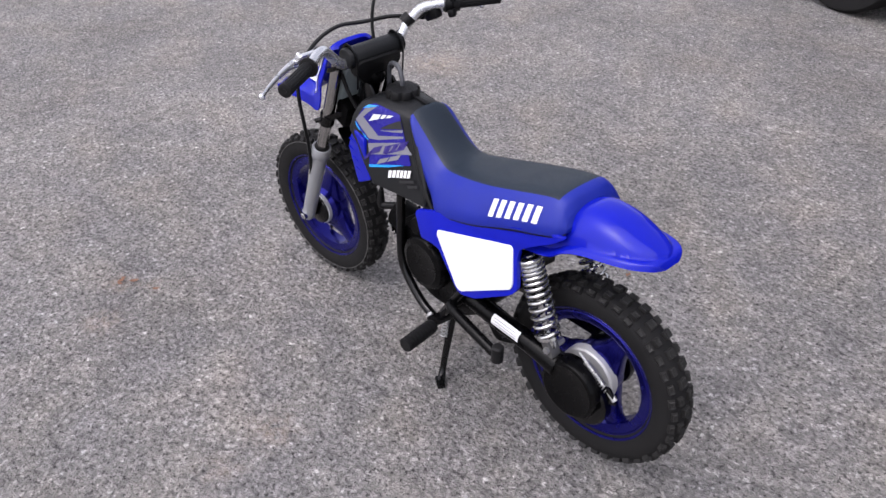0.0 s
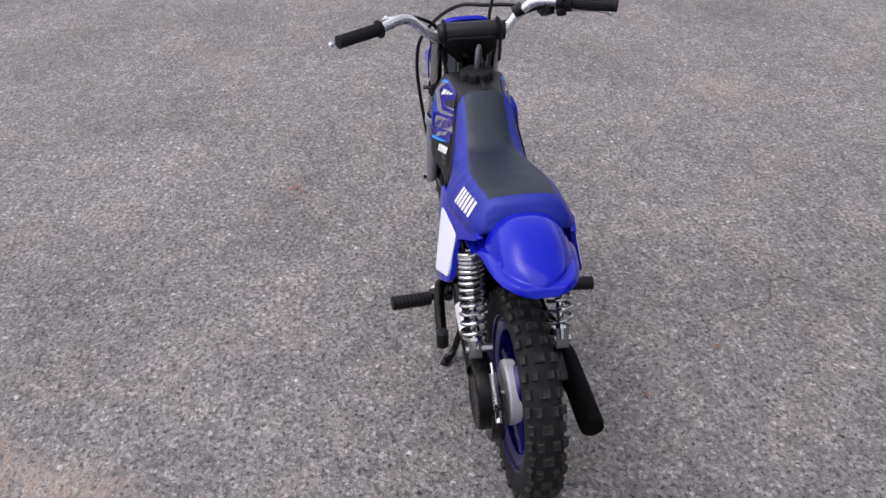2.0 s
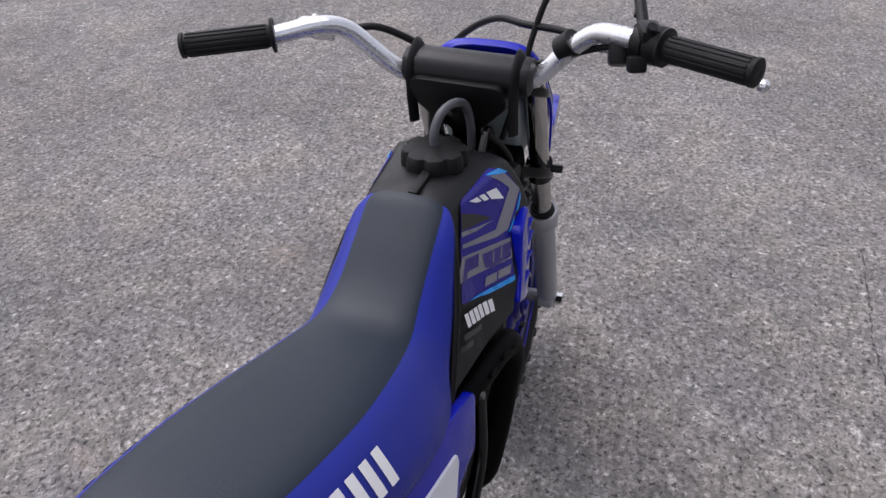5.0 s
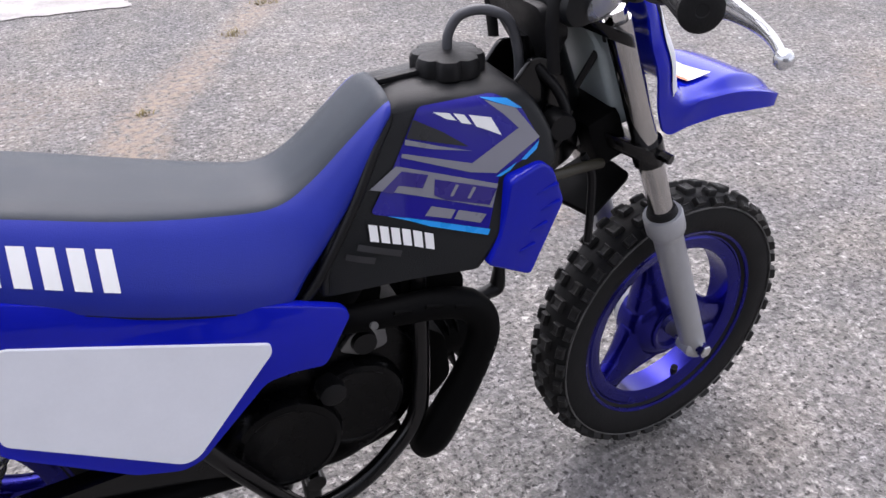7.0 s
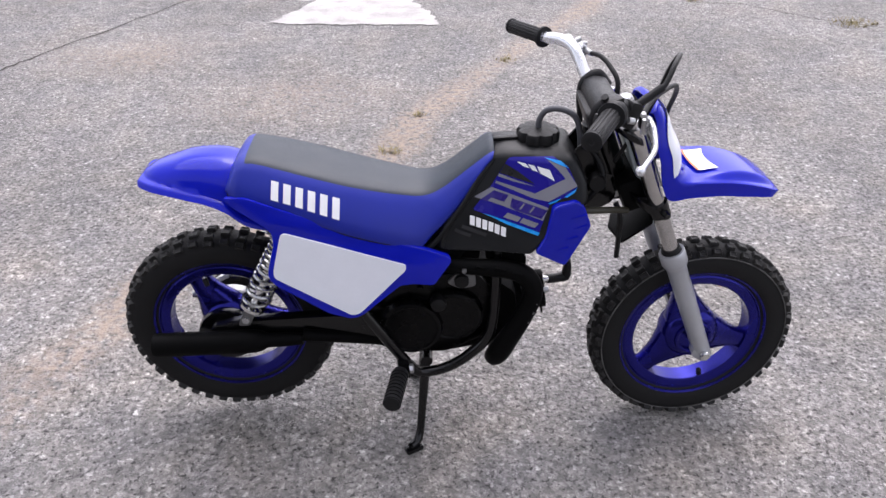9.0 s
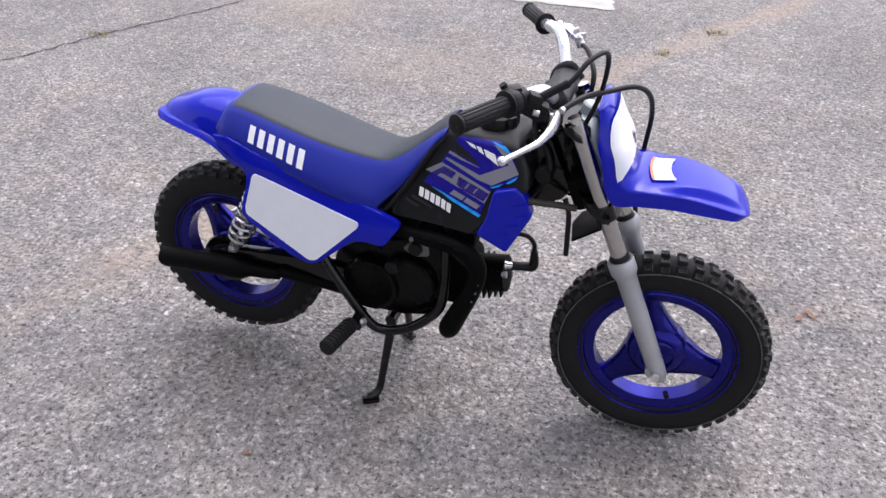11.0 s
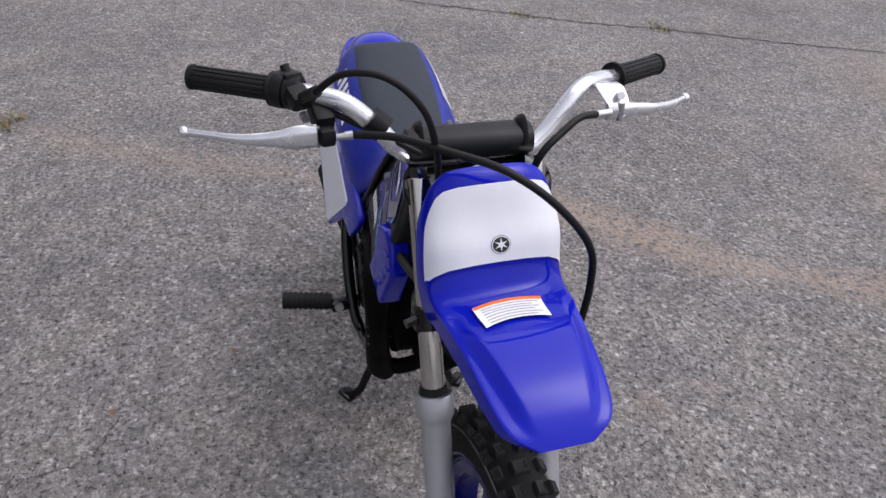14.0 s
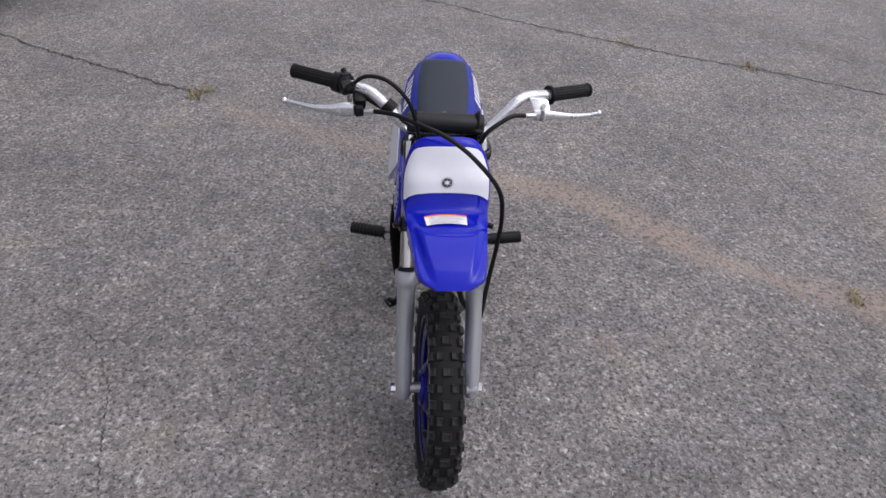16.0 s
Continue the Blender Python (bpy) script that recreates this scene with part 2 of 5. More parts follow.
def tube(points, r, segs=12, smooth=6, bm=None, oval=1.0):
    """A bent rod or pipe through points; r: one radius, or one for each point."""
    bm = bm or bmesh.new()
    rs = r if isinstance(r, (list, tuple)) else [r] * len(points)
    line = [(*q, s) for q, s in zip(points, rs)]
    line = spline(line, smooth) if smooth > 1 and len(line) > 2 else [np.array(q, float) for q in line]
    xyz = [Vector(q[:3]) for q in line]
    side, rings = None, []
    for i, q in enumerate(xyz):
        ahead = (xyz[min(i + 1, len(xyz) - 1)] - xyz[max(i - 1, 0)]).normalized()
        if side is None:
            side = ahead.orthogonal().normalized()
        side = (side - ahead * side.dot(ahead)).normalized()
        up = ahead.cross(side)
        rings.append([q + (side * math.cos(a) + up * math.sin(a) * oval) * line[i][3] for a in (2 * math.pi * k / segs for k in range(segs))])
    skin(bm, rings)
    return bm


def lathe(profile, segs=32, at=(0, 0, 0), axis="y", bm=None, closed=False, turn=0.0):
    """Turns (along, radius) pairs about an axis."""
    bm = bm or bmesh.new()
    rings = []
    for along, r in profile:
        ring = []
        for k in range(segs):
            a = 2 * math.pi * k / segs + turn
            c, s = r * math.cos(a), r * math.sin(a)
            q = {"y": (c, along, s), "x": (along, c, s), "z": (c, s, along)}[axis]
            ring.append(Vector(q) + Vector(at))
        rings.append(ring)
    if closed:
        rings.append(rings[0])
        rows = [[bm.verts.new(q) for q in ring] for ring in rings[:-1]]
        rows.append(rows[0])
        for a, b in zip(rows, rows[1:]):
            for i in range(segs):
                bm.faces.new((a[i], a[(i + 1) % segs], b[(i + 1) % segs], b[i]))
    else:
        skin(bm, rings)
    return bm


def rod(a, b, r, segs=16, bm=None, steps=()):
    """A straight rod from a to b; steps: (fraction, radius) pairs in between the ends."""
    a, b = Vector(a), Vector(b)
    line = [(0.0, r), *steps, (1.0, r)] if not steps else list(steps)
    pts = [tuple(a.lerp(b, f)) for f, _ in line]
    bm = bm or bmesh.new()
    ahead = (b - a).normalized()
    side = ahead.orthogonal().normalized()
    up = ahead.cross(side)
    skin(bm, [[Vector(q) + (side * math.cos(2 * math.pi * k / segs) + up * math.sin(2 * math.pi * k / segs)) * s for k in range(segs)] for q, (_, s) in zip(pts, line)])
    return bm


def bevelled(bm, width, segs=2, angle=30):
    edges = [e for e in bm.edges if len(e.link_faces) == 2 and e.calc_face_angle(0) > radians(angle)]
    bmesh.ops.bevel(bm, geom=edges, offset=width, segments=segs, affect="EDGES", profile=0.6, clamp_overlap=True)
    return bm


def block(size, m=Matrix(), bevel=0.003, bm=None, segs=2):
    one = bmesh.new()
    bmesh.ops.create_cube(one, size=1.0, matrix=Matrix.Diagonal((*size, 1)))
    if bevel:
        bevelled(one, bevel, segs)
    one.transform(m)
    if bm is None:
        return one
    join(bm, one)
    return bm


def join(bm, other):
    """Adds the faces of one bmesh to another."""
    other.verts.index_update()
    made = [bm.verts.new(v.co) for v in other.verts]
    for f in other.faces:
        try:
            bm.faces.new([made[v.index] for v in f.verts]).material_index = f.material_index
        except ValueError:
            pass
    other.free()
    return bm


def rounded(poly, r, n=4):
    """A polygon in the plane with its corners rounded."""
    out = []
    k = len(poly)
    for i in range(k):
        p, a, b = (Vector(poly[j % k]) for j in (i, i - 1, i + 1))
        va, vb = (a - p), (b - p)
        d = min(r, va.length * 0.45, vb.length * 0.45)
        s, e = p + va.normalized() * d, p + vb.normalized() * d
        for j in range(n + 1):
            t = j / n
            out.append(tuple(s * (1 - t) ** 2 + p * 2 * t * (1 - t) + e * t * t))
    return out


def sheet(poly, place, thick=0.0, cuts=3):
    """A polygon (u, v) cut fine and laid on a surface: place(u, v, off) gives the point."""
    bm = bmesh.new()
    f = bm.faces.new([bm.verts.new((u, v, 0)) for u, v in poly])
    f.normal_update()
    bmesh.ops.triangulate(bm, faces=[f])
    for _ in range(cuts):
        long = sorted(bm.edges, key=lambda e: -e.calc_length())
        limit = long[0].calc_length() * 0.55
        bmesh.ops.subdivide_edges(bm, edges=[e for e in long if e.calc_length() > limit], cuts=1)
        bmesh.ops.triangulate(bm, faces=[f for f in bm.faces if len(f.verts) > 3])
    if thick:
        got = bmesh.ops.extrude_face_region(bm, geom=bm.faces[:])
        for v in got["geom"]:
            if isinstance(v, bmesh.types.BMVert):
                v.co.z = thick
    for v in bm.verts:
        v.co = place(v.co.x, v.co.y, v.co.z)
    return bm


def prism(poly, place, y0, y1, bevel=0.003, segs=2):
    """A plate: a polygon given thickness between two offsets, with softened edges."""
    bm = bmesh.new()
    a = [bm.verts.new(place(u, v, y0)) for u, v in poly]
    b = [bm.verts.new(place(u, v, y1)) for u, v in poly]
    bm.faces.new(a)
    bm.faces.new(b[::-1])
    for i in range(len(poly)):
        j = (i + 1) % len(poly)
        bm.faces.new((a[i], b[i], b[j], a[j]))
    bmesh.ops.recalc_face_normals(bm, faces=bm.faces)
    if bevel:
        bevelled(bm, bevel, segs)
    return bm


# ---- ground ----
SEAM = [(-3.3, -4.9), (-1.98, -2.7), (-1.545, -1.945), (-1.35, -1.62), (-1.228, -1.385), (-1.10, -1.16), (-0.998, -0.947), (-0.774, -0.638), (-0.640, -0.346), (-0.475, -0.04), (-0.41, 0.15), (-0.286, 0.438), (-0.172, 0.604), (-0.032, 0.75), (0.095, 0.883), (0.18, 1.025), (0.241, 1.172), (0.33, 1.474), (0.54, 1.80), (0.71, 2.11), (0.876, 2.394), (1.9, 4.1)]
JOINT = [(-4.0, -2.6), (-2.48, -0.03), (-2.30, 0.235), (-2.06, 0.63), (-1.88, 0.965), (-1.72, 1.24), (-1.62, 1.51), (-1.45, 1.83), (-1.2, 2.35), (-0.3, 4.3)]
FINE = [(1.5, -0.60), (1.30, -0.605), (1.17, -0.605), (1.06, -0.62), (0.978, -0.630), (0.933, -0.645), (0.848, -0.668), (0.770, -0.690), (0.681, -0.712), (0.640, -0.740), (0.592, -0.760), (0.566, -0.782), (0.528, -0.799), (0.485, -0.85), (0.446, -0.884), (0.40, -0.95)]
BRANCH = [(0.535, -0.794), (0.526, -0.770), (0.512, -0.747), (0.470, -0.728), (0.435, -0.705), (0.430, -0.670), (0.4265, -0.640), (0.421, -0.60), (0.4106, -0.561), (0.396, -0.545), (0.379, -0.527), (0.340, -0.515), (0.313, -0.499)]
FAR_JOINT = [(1.36, 3.45), (1.738, 2.979), (1.988, 2.924), (2.285, 2.65), (2.422, 2.583), (2.85, 2.25)]


def near_line(line, x, y):
    p, best = Vector((x, y)), 9.0
    for a, b in zip(line, line[1:]):
        a, b = Vector(a), Vector(b)
        t = max(0.0, min(1.0, (p - a).dot(b - a) / (b - a).length_squared))
        best = min(best, (p - a.lerp(b, t)).length)
    return best


def axis_steps(lo, hi, step, far):
    out = [lo + step * k for k in range(int((hi - lo) / step) + 1)]
    d = step
    while out[-1] < far:
        d *= 1.35
        out.append(out[-1] + d)
    d = step
    while out[0] > -far:
        d *= 1.35
        out.insert(0, out[0] - d)
    return out


def ground():
    xs, ys = axis_steps(-2.6, 3.4, 0.035, 600), axis_steps(-2.6, 3.4, 0.035, 600)
    verts = [(x, y, 0.0) for y in ys for x in xs]
    k = len(xs)
    faces = [(j * k + i, j * k + i + 1, (j + 1) * k + i + 1, (j + 1) * k + i) for j in range(len(ys) - 1) for i in range(k - 1)]
    me = bpy.data.meshes.new("ground")
    me.from_pydata(verts, [], faces)
    me.materials.append(ASPHALT)
    sand, stain = [], []
    for x, y, _ in verts:
        s = o = 0.0
        if abs(x) < 6 and abs(y) < 6:
            wob = noise.fractal(Vector((x * 2.2, y * 2.2, 0.3)), 1.0, 2.0, 4)
            d = near_line(SEAM, x, y)
            if y > -0.9:
                s = max(0.0, 1 - d / (0.085 + 0.07 * wob)) ** 0.8 * (0.74 + 0.7 * max(0.0, wob + 0.2)) * (0.45 if y < 0.1 else 1.0)
            far = math.hypot((x + 0.15) / 0.55, (y - 1.68) / 0.42)
            s = max(s, max(0.0, 1 - far) * (0.7 + wob) * 0.7)
            far = math.hypot((x + 0.9) / 0.6, (y - 2.2) / 0.4)
            s = max(s, max(0.0, 1 - far) * (0.5 + wob) * 0.7)
            for cx, cy, r in ((1.10, 0.40, 0.035), (1.17, 0.47, 0.05), (2.37, 0.81, 0.16), (1.05, 0.56, 0.06), (0.47, 0.44, 0.06), (0.46, 0.57, 0.04), (1.73, -1.11, 0.16)):
                s = max(s, max(0.0, 1 - math.hypot(x - cx, y - cy) / r) * 0.6)
            o = max(0.0, wob - 0.25) * 0.25
        sand.append(max(0.0, min(1.0, s)))
        stain.append(max(0.0, min(1.0, o)))
    for name, values in (("sand", sand), ("stain", stain)):
        me.attributes.new(name, "FLOAT", "POINT").data.foreach_set("value", values)
    me.polygons.foreach_set("use_smooth", [True] * len(faces))
    return tagged(new("ground", me), "worn grey asphalt with pale stones and sandy stains", "ground", kind="structure")


def crack(line, width, label, name="crack", material=CRACK):
    """A ragged, dirt-filled crack with uneven width."""
    rng = random.Random(len(line) * 7 + int(width * 1e5))
    pts = spline(line, 14)
    left, right = [], []
    for i, q in enumerate(pts):
        d = pts[min(i + 1, len(pts) - 1)] - pts[max(i - 1, 0)]
        side = np.array((-d[1], d[0])) / np.hypot(*d)
        q = q + side * rng.uniform(-1, 1) * width * 1.3
        w = width * max(0.35 if width > 0.005 else 0.03, rng.uniform(-0.35, 1.1))
        left.append((*(q + side * w), 0.0022))
        right.append((*(q - side * w), 0.0022))
    bm = bmesh.new()
    skin(bm, [left, right], closed=False)
    ob = part(name, bm, material)
    return tagged(ob, label, "crack", kind="structure")


ground()

crack(SEAM[:7], 0.010, "long ragged pavement seam with dirt and weeds")
crack(JOINT, 0.008, "dark straight pavement joint far behind")
crack(FINE, 0.0026, "fine hairline crack in the asphalt", material=CRACK_FAINT)
crack(BRANCH, 0.0020, "short branch of a hairline crack", material=CRACK_FAINT)
crack(FAR_JOINT, 0.006, "dark pavement joint with dry weeds")


# ---- motorcycle ----
bike = tagged(new("motorcycle"), "small blue childs dirt bike propped on its centre stand", "motorcycle")
bike.matrix_basis = Matrix.Translation((0.0035, 0.003, 0))

WHEEL_R = 0.186
FRONT, REAR = Vector((0.850, 0.0025, 0.1955)), Vector((0.0077, 0.006, 0.223))


def tread_meshes():
    """Three kinds of rubber block, base at the tyre's surface, top outwards along x, along the rim z."""
    made = []
    for w, l, h, tilt in ((0.0180, 0.0165, 0.0065, 0.0), (0.0115, 0.0155, 0.0065, 0.0), (0.0105, 0.0160, 0.0060, 0.0)):
        bm = bmesh.new()
        lo = [bm.verts.new((-0.004, y * w / 2, z * l / 2)) for y, z in ((-1, -1), (1, -1), (1, 1), (-1, 1))]
        mid = [bm.verts.new((h - 0.0015, y * w / 2 * 0.93, z * l / 2 * 0.92)) for y, z in ((-1, -1), (1, -1), (1, 1), (-1, 1))]
        hi = [bm.verts.new((h, y * w / 2 * 0.8, z * l / 2 * 0.78)) for y, z in ((-1, -1), (1, -1), (1, 1), (-1, 1))]
        low = [bm.verts.new((h - 0.0012, y * w / 2 * 0.42, z * l / 2 * 0.4)) for y, z in ((-1, -1), (1, -1), (1, 1), (-1, 1))]
        for a, b in ((lo, mid), (mid, hi), (hi, low)):
            for i in range(4):
                bm.faces.new((a[i], a[(i + 1) % 4], b[(i + 1) % 4], b[i]))
        bm.faces.new(low)
        bmesh.ops.recalc_face_normals(bm, faces=bm.faces)
        me = bpy.data.meshes.new("tread_block")
        bm.to_mesh(me)
        bm.free()
        me.materials.append(RUBBER_TOP)
        made.append(me)
    return made


TREAD = tread_meshes()


def wheel(name, centre, spoke_turn, label, size=1.0, steer=0.0, valve=-1.25, lean=0.0):
    """A three-spoked cast wheel with its knobbly tyre; its axle lies along y."""
    half = [(0.0225, 0.1365), (0.0250, 0.1345), (0.0235, 0.1310), (0.0195, 0.1300), (0.0185, 0.1250), (0.0200, 0.1225), (0.0185, 0.1165), (0.0180, 0.1110), (0.0160, 0.1070)]
    bm = lathe(half + [(-y, r) for y, r in half[::-1]], 72, closed=True)
    at = Matrix.Translation(centre) @ Matrix.Rotation(radians(steer), 4, "Z") @ Matrix.Rotation(radians(lean), 4, "X") @ Matrix.Scale(size, 4)
    w = part(name, bm, BLUE_RIM, bike, label, at=at)
    part("hub", lathe([(-0.026, 0.012), (-0.028, 0.034), (-0.022, 0.046), (-0.010, 0.053), (0.010, 0.053), (0.020, 0.051), (0.028, 0.040), (0.026, 0.012)], 40), BLUE_RIM, w)
    for k in range(3):
        bm = bmesh.new()
        a = radians(spoke_turn + 120 * k)
        rows = []
        for r, wide, h in ((0.026, 0.044, 0.022), (0.046, 0.036, 0.020), (0.064, 0.0275, 0.017), (0.082, 0.0215, 0.0145), (0.098, 0.0185, 0.013), (0.112, 0.0190, 0.013)):
            ring = []
            for q in range(12):
                t = 2 * math.pi * q / 12 + math.pi / 12
                c, s = math.cos(t), math.sin(t)
                c, s = math.copysign(abs(c) ** 0.6, c) * wide, math.copysign(abs(s) ** 0.6, s) * h
                ring.append((r * math.cos(a) - c * math.sin(a), s, r * math.sin(a) + c * math.cos(a)))
            rows.append(ring)
        rows = [[row[j] for row in rows] for j in range(12)]
        rows = [spline(row, 4) for row in rows]
        skin(bm, [[rows[j][i] for j in range(12)] for i in range(len(rows[0]))])
        part("spoke", bm, BLUE_RIM, w)
    prof = [(0.0215, 0.130), (0.0245, 0.1345), (0.0275, 0.141), (0.0295, 0.150), (0.0295, 0.161), (0.0272, 0.1705), (0.0205, 0.1765), (0.010, 0.1795), (0.0, 0.180)]
    prof = prof + [(-a, r) for a, r in prof[-2::-1]] + [(-0.018, 0.126), (0.018, 0.126)]
    part("tyre", lathe(prof, 84, closed=True), RUBBER, w, "black knobbly off-road tyre")
    for y in (-1, 1) if valve < 0 else ():
        part("moulding_line", lathe([(y * 0.0290, 0.1672), (y * 0.0302, 0.1676), (y * 0.0300, 0.1690), (y * 0.0285, 0.1692)], 84, closed=True), SCUFF, w, "pale scuffed line round the tyre's shoulder")
    rows = 42
    for i in range(rows):
        a = 2 * math.pi * i / rows
        spots = [(1, y) for y in (-0.0120, 0.0120)] if i % 2 else [(0, 0.0)]
        spots += [(2, y) for y in ((-0.0225, 0.0225) if not i % 2 else (-0.0255, 0.0255))]
        for kind, y in spots:
            r = 0.1795 - (abs(y) / 0.0255) ** 2 * (0.006 if kind == 2 else 0.002)
            ob = new("tread_block", TREAD[kind])
            ob.parent = w
            tilt = math.degrees(math.asin(max(-1, min(1, y / 0.040)))) if kind == 2 else y / 0.012 * 6
            ob.matrix_basis = Matrix.Rotation(-a, 4, "Y") @ Matrix.Translation((r, y, 0)) @ Matrix.Rotation(radians(tilt), 4, "Z")
    c, s = math.cos(valve), math.sin(valve)
    part("valve", rod((0.104 * c, -0.014, 0.104 * s), (0.090 * c, -0.019, 0.090 * s), 0.0046, 10), BLACK_PLASTIC, w, "black valve cap")
    part("valve_stem", rod((0.117 * c, -0.010, 0.117 * s), (0.100 * c, -0.0155, 0.100 * s), 0.0040, 10, steps=((0, 0.0062), (0.25, 0.0062), (0.3, 0.0036), (1, 0.0036))), CHROME, w, "chrome valve stem")
    part("hub_ring", lathe([(-0.024, 0.036), (-0.031, 0.034), (-0.0325, 0.031), (-0.031, 0.027), (-0.024, 0.026)], 40, closed=True), BLUE_RIM, w)
    return w


front_wheel = wheel("front_wheel", FRONT, -15, "blue three-spoked cast front wheel", 1.02, 4.4, lean=-1.5)
rear_wheel = wheel("rear_wheel", REAR, -2, "blue three-spoked cast rear wheel", 1.015, 1.0, 1.9)

# front hub: brake drum and plate on one side, spacer and axle
part("brake_drum", lathe([(0.024, 0.012), (0.024, 0.037), (0.027, 0.040), (0.036, 0.040), (0.038, 0.037), (0.038, 0.012)], 40), DRUM, front_wheel, "silver front brake drum")
part("brake_plate", lathe([(0.038, 0.012), (0.038, 0.038), (0.043, 0.036), (0.046, 0.03), (0.049, 0.014), (0.049, 0.008)], 40), BLACK_PAINT, front_wheel, "black front brake plate")
part("brake_arm", prism(rounded([(-0.008, -0.008), (0.010, -0.006), (-0.02, 0.055), (-0.032, 0.05)], 0.006), lambda u, v, o: (u, o, v), 0.050, 0.055, 0.001), BLACK_PAINT, front_wheel)
part("axle", rod((0, -0.084, 0), (0, 0.084, 0), 0.0055, 12), STEEL, front_wheel)
part("spacer", rod((0, -0.068, 0), (0, -0.026, 0), 0.010, 16), STEEL, front_wheel, "plated wheel spacer")
for y in (-0.082, 0.082):
    part("axle_nut", lathe([(y - 0.005, 0.0088), (y + 0.004, 0.0088), (y + 0.005, 0.0075)] if y > 0 else [(y - 0.005, 0.0075), (y - 0.004, 0.0088), (y + 0.005, 0.0088)], 6), CHROME, front_wheel, "plated axle nut")

# ---- fork and steering ----


def fork_at(z, y=0.0):
    """A point of the fork's line at a height."""
    return Vector((0.666 + (0.640 - z) * 0.418 - y * 0.077, y + (0.64 - z) * 0.009, z))


for side in (-1, 1):
    y = side * 0.065
    part("fork_tube", rod(fork_at(0.630, y), fork_at(0.385, y), 0.0130, 20), DARK_CHROME, bike, "chromed fork tube")
    leg = rod(fork_at(0.41, y), fork_at(0.178, y), 0.0165, 24, steps=((0, 0.0165), (0.0, 0.0205), (0.010, 0.0217), (0.095, 0.0217), (0.108, 0.0205), (0.125, 0.0182), (0.145, 0.0168), (0.5, 0.0163), (0.9, 0.0155), (0.97, 0.0145), (1.0, 0.010)))
    slider = part("fork_leg", leg, GREY_FORK, bike, "grey painted lower fork leg")
    part("dust_seal", rod(fork_at(0.417, y), fork_at(0.409, y), 0.0165, 24, steps=((0, 0.0125), (0.05, 0.0150), (0.6, 0.0165), (1.0, 0.0172))), GRIP, slider, "black rubber dust seal")
    lug = fork_at(0.195, y)
    part("axle_lug", lathe([(lug.y - 0.012, 0.008), (lug.y - 0.010, 0.0125), (lug.y + 0.010, 0.0125), (lug.y + 0.012, 0.008)], 24, at=(FRONT.x, 0, FRONT.z)), GREY_FORK, slider)
    part("lower_guard", rod(fork_at(0.502, y), fork_at(0.479, y), 0.0168, 20), BLACK_PAINT, bike, "black fork clamp")
    part("fork_cap", rod(fork_at(0.640, y), fork_at(0.622, y), 0.0105, 6), CHROME, bike, "chromed fork cap bolt")
    part("pinch_bolt", rod(fork_at(0.492, y) + Vector((0.004, side * 0.012, 0)), fork_at(0.490, y) + Vector((0.008, side * 0.027, 0)), 0.0055, 6), BLACK_PAINT, bike)

top = fork_at(0.618)
clamp = prism(rounded([(-0.016, -0.080), (0.012, -0.084), (0.024, -0.03), (0.024, 0.03), (0.012, 0.084), (-0.016, 0.080), (-0.05, 0.03), (-0.05, -0.03)], 0.014), lambda u, v, o: (top.x + u + o * 0.4, v, top.z - o - u * 0.42), -0.006, 0.008, 0.003)
part("top_clamp", clamp, BLACK_PAINT, bike, "black upper fork clamp")
low = fork_at(0.490)
clamp = prism(rounded([(-0.022, -0.078), (0.012, -0.084), (0.024, -0.03), (0.024, 0.03), (0.012, 0.084), (-0.022, 0.078), (-0.055, 0.03), (-0.055, -0.03)], 0.014), lambda u, v, o: (low.x + u + o * 0.4, v, low.z - o - u * 0.42), -0.009, 0.010, 0.004)
part("bottom_clamp", clamp, BLACK_PAINT, bike, "black lower fork clamp")
part("head_tube", rod(fork_at(0.615) + Vector((-0.045, 0, 0)), fork_at(0.49) + Vector((-0.045, 0, 0)), 0.022, 24, steps=((0, 0.022), (0.08, 0.026), (0.16, 0.026), (0.2, 0.021), (0.8, 0.021), (0.84, 0.027), (1, 0.027))), BLACK_PAINT, bike, "black steering head tube")
part("bearing_ring", rod(fork_at(0.504) + Vector((-0.045, 0, 0)), fork_at(0.494) + Vector((-0.045, 0, 0)), 0.0275, 24), STEEL, bike, "plated bearing cup")

for y in (-0.030, 0.030):
    part("frame_gusset", prism(rounded([(0.585, 0.560), (0.612, 0.596), (0.632, 0.590), (0.672, 0.500), (0.664, 0.484), (0.640, 0.470), (0.560, 0.440), (0.552, 0.465), (0.600, 0.510)], 0.010), lambda u, v, o, y=y: (u, y + o, v), -0.003, 0.003, 0.002), BLACK_PAINT, bike, "black pressed frame gusset")
oil = prism(rounded([(-0.046, -0.055), (0.046, -0.055), (0.050, 0.035), (0.030, 0.055), (-0.030, 0.055), (-0.050, 0.035)], 0.012), lambda u, v, o: (0.703 + o - v * 0.42, u, 0.568 + v), -0.020, 0.018, 0.008, 3)
oil_tank = part("oil_tank", oil, OIL_TANK, bike, "milky translucent plastic oil tank")
part("oil_cap", rod((0.684, -0.002, 0.618), (0.690, -0.002, 0.638), 0.015, 20, steps=((0, 0.015), (0.85, 0.015), (1.0, 0.012))), OIL_TANK, oil_tank, "milky oil tank neck")
part("front_flap", prism(rounded([(0.686, -0.050), (0.676, 0.012), (0.686, 0.044), (0.739, 0.034), (0.739, -0.036)], 0.006), lambda u, v, o: (u, v, 0.417 + (u - 0.686) * 0.57 + o), -0.002, 0.003, 0.001), BLACK_HEAT, bike, "black plate below the steering head")
